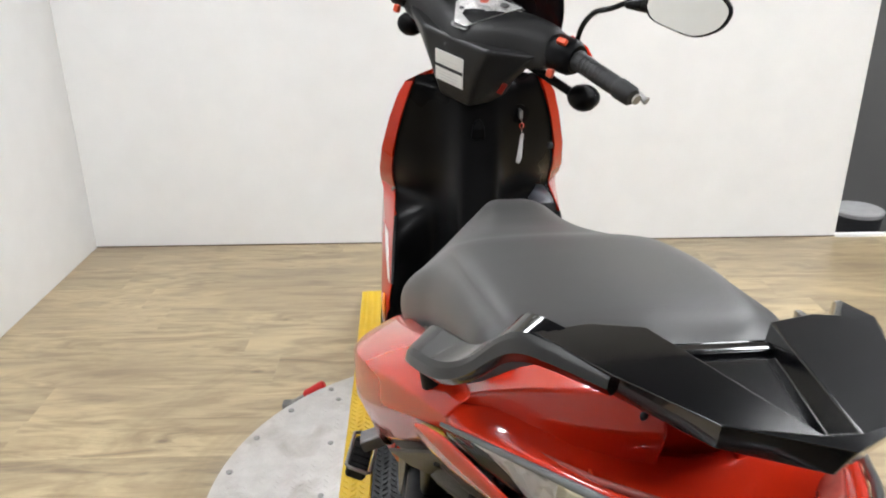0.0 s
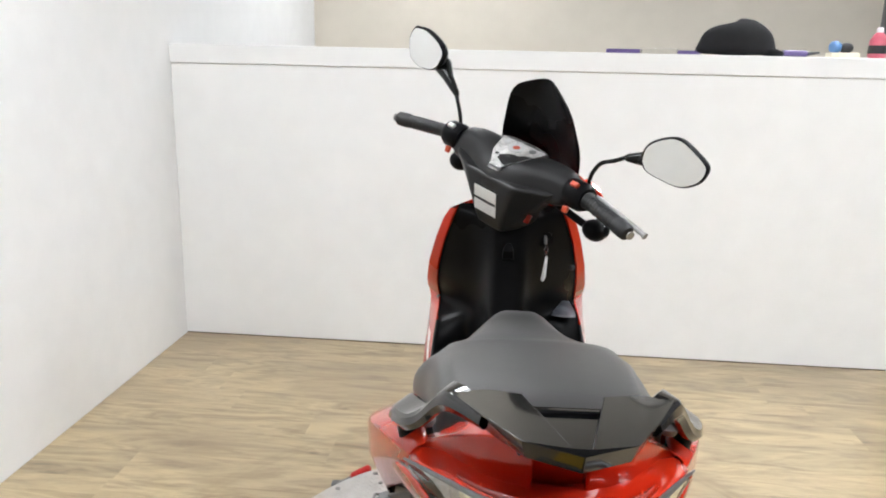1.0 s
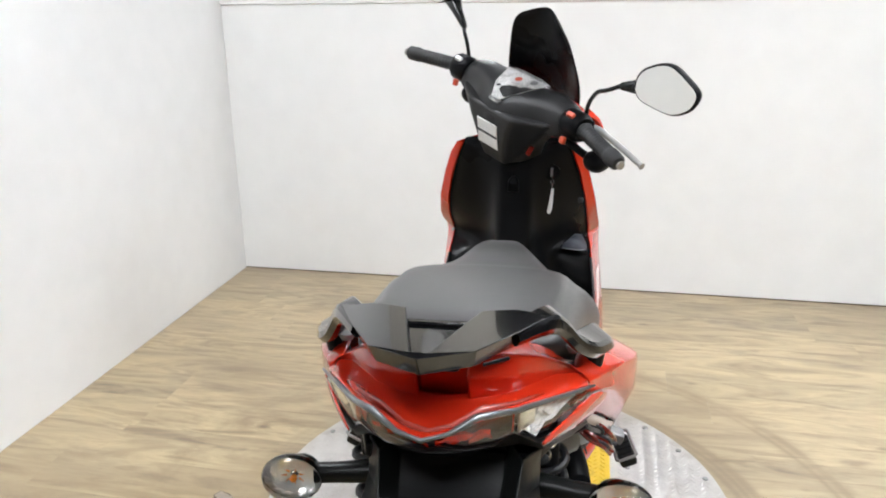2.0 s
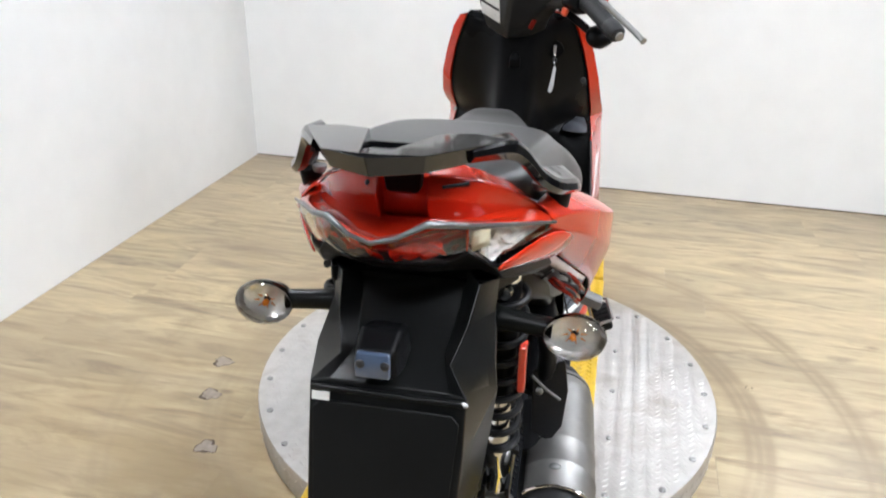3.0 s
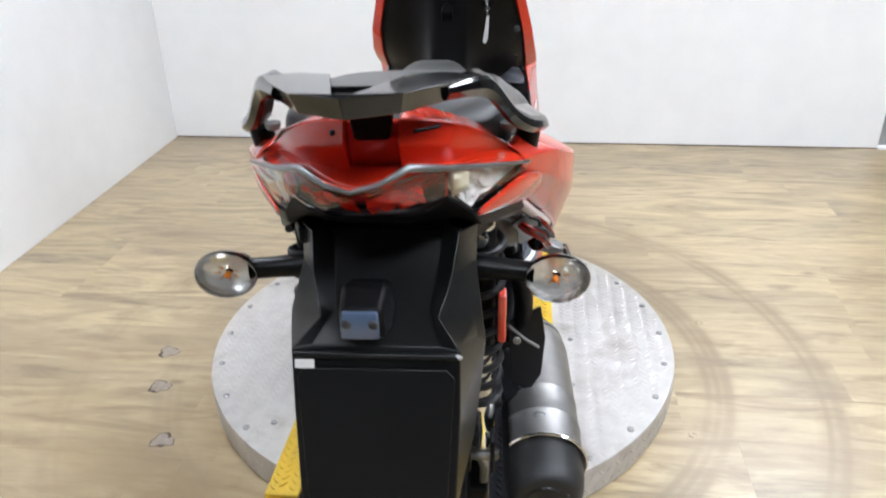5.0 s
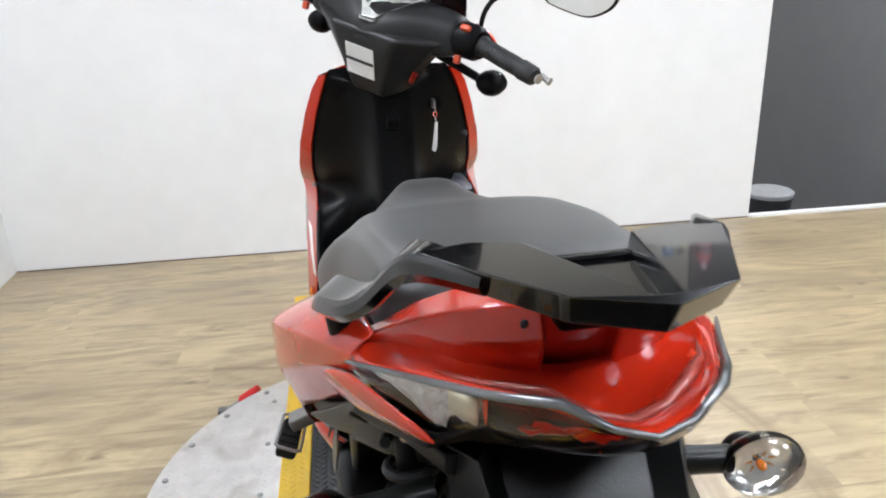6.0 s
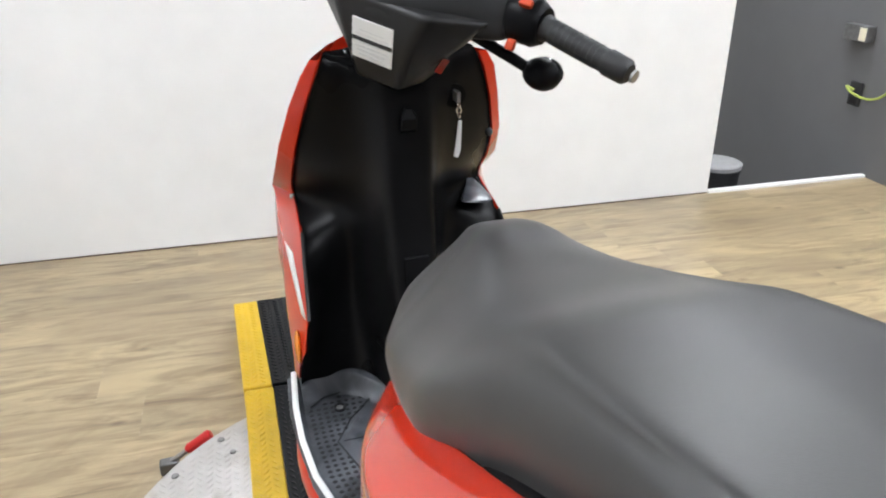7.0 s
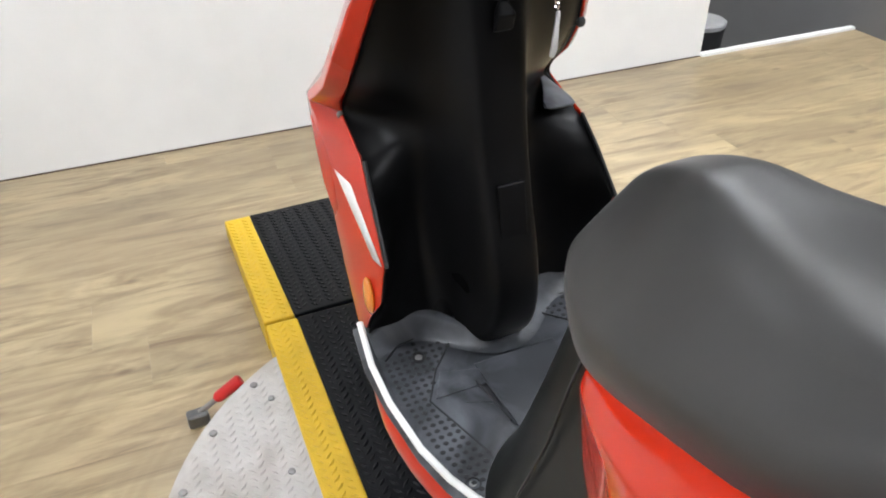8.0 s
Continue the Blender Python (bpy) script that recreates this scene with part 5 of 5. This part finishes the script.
part("key_tag", loft([[(0.0925, 1.016, 0.903), (0.0985, 1.016, 0.903), (0.0985, 1.019, 0.903), (0.0925, 1.019, 0.903)], [(0.085, 1.012, 0.855), (0.0955, 1.012, 0.851), (0.0955, 1.015, 0.851), (0.085, 1.015, 0.855)], [(0.083, 1.012, 0.843), (0.090, 1.012, 0.839), (0.090, 1.015, 0.839), (0.083, 1.015, 0.843)]]), LINT, lock, "white paper key tag", bevel=0.001)

# handlebar, turned to the right about the raked steering axis
RAKE, STEER = radians(21), radians(45)
fwd, up_axis = Vector((0, math.cos(RAKE), math.sin(RAKE))), Vector((0, -math.sin(RAKE), math.cos(RAKE)))
hx = math.cos(STEER) * Vector((1, 0, 0)) - math.sin(STEER) * fwd
hy = math.cos(STEER) * fwd + math.sin(STEER) * Vector((1, 0, 0))
HM = Matrix((hx, hy, up_axis)).transposed().to_4x4()
HM.translation = (0, 0.9975, 1.123)
HB = [  # across, rear, front, low, high
    (0.0, -0.092, 0.055, -0.050, 0.040), (0.05, -0.082, 0.058, -0.050, 0.042), (0.10, -0.050, 0.060, -0.045, 0.044), (0.14, -0.036, 0.058, -0.036, 0.042), (0.175, -0.030, 0.048, -0.028, 0.036), (0.182, -0.020, 0.030, -0.016, 0.022)]
rings = []
for x, yr, yf, zl, zh in [(-r[0], *r[1:]) for r in HB[:0:-1]] + HB:
    rings.append([(x, yr, zl * 0.3), (x, yr * 0.8 + yf * 0.2, zh * 0.72), (x, (yr + yf) / 2, zh), (x, yf * 0.9, zh * 0.95), (x, yf, zh * 0.3), (x, yf * 0.85, zl * 0.7), (x, (yr + yf) / 2, zl), (x, yr * 0.9, zl * 0.85)])
bars = part("handlebar", loft(rings), GREYP, scooter, "dark grey handlebar cover turned to the right", subsurf=2)
bars.matrix_basis = HM
part("column_cover", loft([[(-0.158, -0.034, 0.004), (-0.080, -0.078, 0.006), (0.080, -0.078, 0.006), (0.158, -0.034, 0.004), (0.150, 0.040, 0.0), (-0.150, 0.040, 0.0)],
                           [(-0.122, -0.038, -0.040), (-0.062, -0.084, -0.034), (0.062, -0.084, -0.034), (0.124, -0.038, -0.040), (0.118, 0.038, -0.045), (-0.118, 0.038, -0.045)],
                           [(-0.074, -0.034, -0.092), (-0.048, -0.080, -0.090), (0.048, -0.080, -0.090), (0.080, -0.034, -0.092), (0.075, 0.036, -0.100), (-0.072, 0.036, -0.100)],
                           [(-0.054, -0.020, -0.140), (-0.040, -0.070, -0.138), (0.040, -0.070, -0.138), (0.056, -0.020, -0.140), (0.052, 0.04, -0.150), (-0.052, 0.04, -0.150)]]), GREYP, bars, "dark grey steering column cover", bevel=0.010, segments=3)
part("cover_glint", box(0.012, 0.004, 0.026, (0.092, -0.036, -0.086), (0, 25, 40)), REFLECT, bars, "dark red edge beside the column cover", bevel=0.001)
part("steering_stem", tube([(0, 0, -0.10), (0, 0.0, -0.42)], 0.03, 14), ENGINE, bars, "steering stem")
label_plate = part("warning_label", box(0.070, 0.002, 0.066, (-0.003, -0.0838, -0.060), (2, 0, 0)), LABEL, bars, "white printed label with dark lines", bevel=0.0008)
part("label_line", box(0.068, 0.0012, 0.0065, (-0.003, -0.0850, -0.060), (2, 0, 0)), INK, bars, bevel=0)
for k in range(9):
    part("label_print", box(0.056 - 0.007 * (k % 3), 0.0008, 0.0012, (-0.004, -0.0850, -0.032 - 0.0066 * k), (2, 0, 0)), LINT, bars)
cluster = part("instrument_pod", loft([[(-0.078, 0.046, 0.040), (-0.040, 0.052, 0.044), (0.040, 0.052, 0.044), (0.078, 0.046, 0.040), (0.050, -0.020, 0.034), (0.016, -0.070, 0.020), (-0.016, -0.070, 0.020), (-0.050, -0.020, 0.034)],
                                           [(-0.070, 0.042, 0.046), (-0.038, 0.047, 0.049), (0.038, 0.047, 0.049), (0.070, 0.042, 0.046), (0.045, -0.020, 0.042), (0.014, -0.062, 0.029), (-0.014, -0.062, 0.029), (-0.045, -0.020, 0.042)]]), SHELL, bars, "instrument cluster under a clear window", bevel=0.003)
part("dial_panel", plate([(-0.068, 0.042, 0.0445), (0.068, 0.042, 0.0445), (0.044, -0.020, 0.040), (0.014, -0.060, 0.027), (-0.014, -0.060, 0.027), (-0.044, -0.020, 0.040)], 0.002), DIAL, bars, "pale speckled dial face")
for px, py, pr, mm in ((0.0, 0.012, 0.021, LINT), (0.0, 0.012, 0.009, ORANGE), (-0.040, 0.022, 0.010, LINT), (0.040, 0.024, 0.009, DULL), (-0.016, -0.036, 0.005, INK), (0.014, -0.032, 0.005, INK)):
    part("dial", lathe([(0, pr), (0.0008, pr)], "Z", 24, (px, py, 0.0460 + 0.10 * min(0, py + 0.02) + (0.0006 if mm is ORANGE else 0))), mm, bars)
for k in range(11):
    a = radians(-30 + 24 * k)
    part("dial_tick", box(0.0016, 0.005, 0.0008, (0.024 * math.cos(a), 0.012 + 0.024 * math.sin(a), 0.0474), (0, 0, math.degrees(a) - 90)), WHITE, bars)
front = [[(x, yf + 0.004, zh * 0.55), (x, yf + 0.022, zh * 0.2), (x, yf + 0.018, zl * 0.6), (x, yf * 0.6, zl * 1.15)] for x, yr, yf, zl, zh in [(-r[0], *r[1:]) for r in HB[:0:-1]] + HB]
for s in (-1, 1):
    part("cover_tip", loft([[(s * 0.160, 0.050, 0.012), (s * 0.160, 0.085, 0.006), (s * 0.160, 0.075, -0.050), (s * 0.160, 0.045, -0.040)], [(s * 0.200, 0.062, 0.004), (s * 0.200, 0.078, -0.002), (s * 0.200, 0.072, -0.036), (s * 0.200, 0.058, -0.030)], [(s * 0.218, 0.068, -0.012), (s * 0.218, 0.072, -0.014), (s * 0.218, 0.070, -0.024), (s * 0.218, 0.066, -0.022)]]), RED, bars, "red tip of the front cover", bevel=0.003)
part("front_cover", loft(front, closed=False), RED, bars, "red front handlebar cover", subsurf=1, solid=0.004)
ws = []
for z, w, yb in ((-0.005, 0.125, 0.074), (0.040, 0.131, 0.070), (0.080, 0.128, 0.066), (0.12, 0.119, 0.062), (0.165, 0.102, 0.060), (0.192, 0.076, 0.060), (0.203, 0.045, 0.060)):
    ws.append([(w * k / 4, yb + 0.030 * (1 - (k / 4) ** 2) - 0.004, z - (0.0 if z < 0.1 else 0.012 * (k / 4) ** 2)) for k in range(5)])
part("windscreen", loft([[(x * (1 - 0.15 * math.sin(math.pi * max(0.0, min(1.0, z / 0.20))) if x < 0 else 1) + 0.020, y, z) for x, y, z in r] for r in mirrored(ws)], closed=False), SHIELD, bars, "small dark tinted windscreen", out=(0, 1, 0), subsurf=1, solid=0.004)
for s in (-1, 1):
    g0, g1 = Vector((s * 0.226, -0.001, 0.011)), Vector((s * 0.366, -0.046, 0.013))
    d = (g1 - g0).normalized()
    grip = part("grip", tube([g0 + d * k for k in (0.0, 0.003, 0.01, 0.105, 0.108, 0.112, 0.142, 0.147)], [0.019, 0.020, 0.0165, 0.0165, 0.0165, 0.0185, 0.0175, 0.013], 20), GRIP, bars, "black ribbed rubber grip")
    for k in range(9):
        c = g0 + d * (0.018 + 0.0095 * k)
        part("rib", tube([c - d * 0.002, c + d * 0.002], 0.0173, 16), GRIP, grip)
    part("bar_end", tube([g1 + d * 0.006, g1 + d * 0.0095], 0.009, 14), STEEL, grip, "bar end screw")
    sw = part("switch_housing", tube([Vector((s * 0.172, 0.004, 0.008)), Vector((s * 0.178, 0.004, 0.009)), Vector((s * 0.214, 0.002, 0.010)), Vector((s * 0.226, 0.0, 0.011))], [0.030, 0.034, 0.033, 0.026], 18), BLACK, bars, "black switch housing with coloured buttons")
    part("button", box(0.020, 0.012, 0.012, (s * 0.196, -0.012, 0.041), (30, 0, 0)), ORANGE if s > 0 else LABEL, sw, bevel=0.003)
    part("button", box(0.014, 0.010, 0.016, (s * 0.191, -0.030, -0.016), (-20, 0, 0)), ORANGE, sw, bevel=0.003)
    lever = part("brake_lever", tube(curve_pts([(s * 0.190, 0.045, -0.010), (s * 0.225, 0.058, -0.018), (s * 0.30, 0.055, -0.034), (s * 0.352, 0.048, -0.043)], 5), [0.009] * 6 + [0.0065] * 8 + [0.0055, 0.008], 10), STEEL if s > 0 else DULL, bars, "silver brake lever")
    part("lever_perch", box(0.035, 0.05, 0.025, (s * 0.19, 0.030, -0.006)), BLACK, lever, bevel=0.005)
    fs = part("front_signal", ball(0.027, (s * 0.224, 0.045, -0.089), (1.15, 0.95, 0.92), 20), BLACK, bars, "black back of the front turn signal")
    part("stalk", tube([(s * 0.10, 0.030, -0.055), (s * 0.200, 0.042, -0.085)], 0.009, 10), BLACK, fs, "black stalk")
    part("lens", ball(0.026, (s * 0.226, 0.055, -0.089), (1.12, 0.9, 0.88), 20), CLEAR, fs, "clear lens")
    # mirror: rounded lozenge in the plane through its rim
    mc = Vector((s * 0.379, 0.061, 0.142 if s > 0 else 0.152))
    ux = Vector((s * 0.140, 0.022, 0.028)).normalized()
    uz = (Vector((s * -0.056, 0.011, 0.093)) - ux * Vector((s * -0.056, 0.011, 0.093)).dot(ux)).normalized()
    un = ux.cross(uz).normalized()
    un = un if un.y < 0 else -un
    shape = [(-0.071, -0.005), (-0.066, 0.018), (-0.050, 0.036), (-0.014, 0.049), (0.014, 0.046), (0.044, 0.024), (0.066, 0.002), (0.066, -0.016), (0.050, -0.036), (0.014, -0.048), (-0.030, -0.037), (-0.060, -0.024)]
    if s < 0:
        shape = [(0.062, 0.049), (0.018, 0.062), (-0.036, 0.060), (-0.067, 0.048), (-0.072, 0.026), (-0.052, -0.012), (0.005, -0.036), (0.052, -0.032), (0.075, 0.002), (0.074, 0.030)]
    outline = curve_pts([(a, b, 0) for a, b in shape] + [(shape[0][0], shape[0][1], 0)], 4)[:-1]
    ring = lambda k, off: [mc + ux * p.x * k + uz * p.y * k + un * off for p in outline]
    mir = part("mirror", loft([ring(1.0, 0.004), ring(1.04, 0.0), ring(1.0, -0.012), ring(0.6, -0.026), ring(0.1, -0.030)]), BLACK, bars, "black handlebar mirror on a bent stem", angle=60)
    part("mirror_glass", loft([ring(0.955, 0.0038), ring(0.955, 0.0052)]), MIRROR, mir, "mirror glass", smooth=False)
    n0, n1, n2 = (mc + ux * p + uz * q - un * r for p, q, r in (((-0.112, -0.004, 0.006), (-0.080, -0.004, 0.013), (-0.048, -0.002, 0.026)) if s > 0 else ((-0.158, -0.027, 0.006), (-0.095, -0.011, 0.014), (-0.045, -0.004, 0.028))))
    part("mirror_neck", tube([n0, n0.lerp(n1, 0.15), n1, n2], [0.005, 0.0085, 0.014, 0.024], 14), BLACKS, mir, "black tapered mirror neck")
    part("mirror_stem", tube(curve_pts([(s * 0.204, 0.026, 0.030), (s * 0.210, 0.027, 0.062), (s * 0.226, 0.032, 0.090)] + ([(s * 0.252, 0.037, 0.104)] if s > 0 else []) + [n0.lerp(n1, 0.05)], 5), 0.0048, 10), BLACKS, mir, "bent black rod")

# ---- things on the ledge and in the recess ----
LZ = 1.4165
cap = thing("cap", pose(1.225, BACK + 0.10, LZ), "black fabric cap lying on the white ledge", "cap")
rings = []
for k in range(9):
    f = k / 8
    z = 0.150 * math.sin(f * math.pi / 2)
    r = 0.172 * math.cos(f * math.pi / 2) ** 0.75 + 0.004
    rings.append([(r * math.cos(a) * (1 + 0.06 * math.sin(3 * a + k)) - 0.03, 0.55 * r * math.sin(a), max(0.0, z + 0.012 * math.cos(a) * (f > 0.3))) for a in (2 * math.pi * i / 24 for i in range(24))])
crown = part("crown", loft(rings), FABRIC, cap, "soft black crown", subsurf=1)
part("brim", loft([[(0.06, -0.075, 0.0), (0.06, 0.075, 0.0), (0.06, 0.075, 0.055), (0.06, -0.075, 0.055)], [(0.14, -0.06, 0.0), (0.14, 0.06, 0.0), (0.14, 0.06, 0.042), (0.14, -0.06, 0.042)], [(0.205, -0.03, 0.0), (0.205, 0.03, 0.0), (0.205, 0.03, 0.010), (0.205, -0.03, 0.010)]]), FABRIC, cap, "curved brim", subsurf=1)
bar = thing("clipboard_strip", pose(0.83, BACK + 0.11, LZ), "purple and clear plastic strip lying on the ledge", "strip")
part("purple_end", box(0.15, 0.03, 0.020, (-0.12, 0, 0.010)), PURPLE, bar, bevel=0.004)
part("clear_middle", box(0.16, 0.025, 0.026, (0.04, 0, 0.013)), CLEAR, bar, "clear plastic middle", bevel=0.003)
part("purple_end", box(0.10, 0.03, 0.018, (0.17, 0, 0.009)), PURPLE, bar, bevel=0.004)
pen = thing("purple_pen", pose(1.47, BACK + 0.08, LZ), "purple pen-like tool lying on the ledge", "pen")
part("pen_body", tube([(-0.07, 0, 0.016), (0.03, 0, 0.014)], 0.014, 10), PURPLE, pen)
part("pen_tip", tube([(0.03, 0, 0.014), (0.085, 0, 0.020)], [0.009, 0.004], 8), INK, pen, "dark tip")
bottle = thing("spray_bottle", pose(1.80, BACK + 0.09, LZ), "pink bottle with a white cap on the ledge", "bottle")
part("bottle_body", lathe([(0.0, 0.034), (0.01, 0.038), (0.075, 0.037), (0.098, 0.025), (0.110, 0.013)], "Z", 20), PINK, bottle)
part("bottle_cap", lathe([(0.110, 0.014), (0.128, 0.013), (0.132, 0.010)], "Z", 16), WHITE, bottle, "white cap")
part("bottle_label", lathe([(0.02, 0.0385), (0.055, 0.0385)], "Z", 20), INK, bottle, "dark label band")
tray = thing("small_box", pose(1.66, BACK + 0.10, LZ), "small cream box with blue and black odds and ends on it", "box")
part("carton", box(0.12, 0.07, 0.022, (0, 0, 0.011)), CREAM, tray, bevel=0.002)
part("blue_roll", ball(0.028, (-0.035, 0, 0.045), (1, 1, 1), 12), BLUE, tray, "blue roll")
part("black_roll", ball(0.026, (0.012, 0, 0.042), (1.2, 1, 0.9), 12), INK, tray, "black roll")

pail = thing("pail", pose(2.41, 3.90, -0.42), "black plastic pail with a pale lid on the lower floor", "pail")
part("pail_body", lathe([(0.0, 0.105), (0.01, 0.11), (0.33, 0.122), (0.345, 0.127), (0.36, 0.125)], "Z", 32), INK, pail)
part("lid", lathe([(0.355, 0.127), (0.375, 0.130), (0.380, 0.123), (0.374, 0.11)], "Z", 32), material("grey_lid_plastic", (0.34, 0.34, 0.34), 0.5), pail, "pale grey lid")
panel = thing("control_box", pose(RIGHT - 0.002, 3.60, 0.66), "small dark wall control box on the grey wall", "control box")
part("case", box(0.05, 0.15, 0.075, (-0.025, 0, 0)), DULL, panel, bevel=0.006)
part("side_face", box(0.004, 0.04, 0.06, (-0.052, -0.05, 0)), CREAM, panel, "yellowish label")
socket = thing("wall_socket", pose(RIGHT - 0.002, 3.56, 0.375), "black wall socket with a yellow-green cable plugged in", "socket")
part("socket_plate", box(0.014, 0.075, 0.115, (-0.007, 0, 0)), INK, socket, bevel=0.004)
part("socket_face", box(0.010, 0.045, 0.035, (-0.012, 0, -0.03)), GREYP, socket, bevel=0.003)
part("cable", tube(curve_pts([(-0.02, 0.0, 0.02), (-0.05, 0.02, 0.035), (-0.05, -0.03, 0.01), (-0.03, -0.12, 0.0), (-0.03, -0.22, 0.06), (-0.03, -0.36, 0.25)], 6), 0.006, 8), material("green_cable", (0.40, 0.48, 0.10), 0.4), socket, "yellow-green cable")

clamp = thing("red_handle", pose(-0.205, 2.069, 0.0, 0, 0, 4), "red-handled metal latch beside the turntable", "latch")
part("handle_grip", tube([(-0.030, 0.0, 0.052), (-0.026, 0.0, 0.056), (0.024, 0, 0.084), (0.028, 0, 0.086)], [0.009, 0.0125, 0.0135, 0.009], 14), material("red_rubber", (0.55, 0.02, 0.02), 0.4), clamp, "red rubber grip")
part("latch_arm", tube([(-0.07, 0, 0.030), (-0.028, 0, 0.054)], 0.006, 10), STEEL, clamp, "metal arm")
part("latch_base", box(0.045, 0.03, 0.034, (-0.075, 0, 0.017)), DULL, clamp, "metal base", bevel=0.006)

# worn marks where fittings once stood
rng_mark = random.Random(3)
for mx, my in ((-0.570, 1.556), (-0.524, 1.400), (-0.421, 1.198), (-0.221, 0.954), (0.948, 1.835), (0.847, 1.336)):
    size = 0.029 if mx < -0.3 else 0.010
    start = rng_mark.uniform(0.3, 1.5)
    inner, outer = [], []
    for k in range(25):
        g = start + 2 * math.pi * 0.94 * k / 24
        r = size * (1 + 0.16 * math.sin(3 * g + mx * 9) + 0.09 * math.sin(7 * g + my * 4))
        wide = (0.0025 + 0.0085 * max(0.0, math.sin(1.7 * g + my * 5)) ** 2) * size / 0.029
        outer.append((mx + r * math.cos(g), my + 0.9 * r * math.sin(g), 0.0006))
        inner.append((mx + (r - wide) * math.cos(g), my + 0.9 * (r - wide) * math.sin(g), 0.0006))
    if mx < -0.3:
        patch = bmesh.new()
        patch.faces.new([patch.verts.new((x, y, 0.0004)) for x, y, z in outer])
        part("bare_patch", patch, BARE, bpy.data.objects["floor"], "grey bare patch inside the mark", out=(0, 0, 1))
    part("scuff_mark", loft([inner, outer], closed=False), STAIN, bpy.data.objects["floor"], "dark worn mark", out=(0, 0, 1))

# ---- floor boards, laid last ----
rng = random.Random(4)
floor_ob = bpy.data.objects["floor"]
BW = 0.180
y = -1.2
while y < BACK - 0.004:
    w = min(BW, BACK - 0.003 - y)
    x = LEFT + 0.002 - rng.random() * 1.1
    while x < 4.6:
        x0, x1 = max(x, LEFT + 0.002), min(x + 1.22, 4.6)
        if x1 - x0 > 0.03:
            me = bpy.data.meshes.new("floor_board")
            g = 0.00005
            a, b, c, d = x0 + g, x1 - g, y + g, y + w - g
            k = 0.00012
            top = [(a + k, c + k, 0), (b - k, c + k, 0), (b - k, d - k, 0), (a + k, d - k, 0)]
            mid = [(a, c, -0.0012), (b, c, -0.0012), (b, d, -0.0012), (a, d, -0.0012)]
            cx, cy = (a + b) / 2, (c + d) / 2
            vs = [(px - cx, py - cy, pz) for px, py, pz in top + mid]
            me.from_pydata(vs, [], [(0, 1, 2, 3)] + [(i, 4 + i, 4 + (i + 1) % 4, (i + 1) % 4) for i in range(4)])
            me.materials.append(FLOOR)
            ob = new("floor_board", me)
            ob.location = (cx, cy, 0)
            ob.parent = floor_ob
        x += 1.22
    y += BW
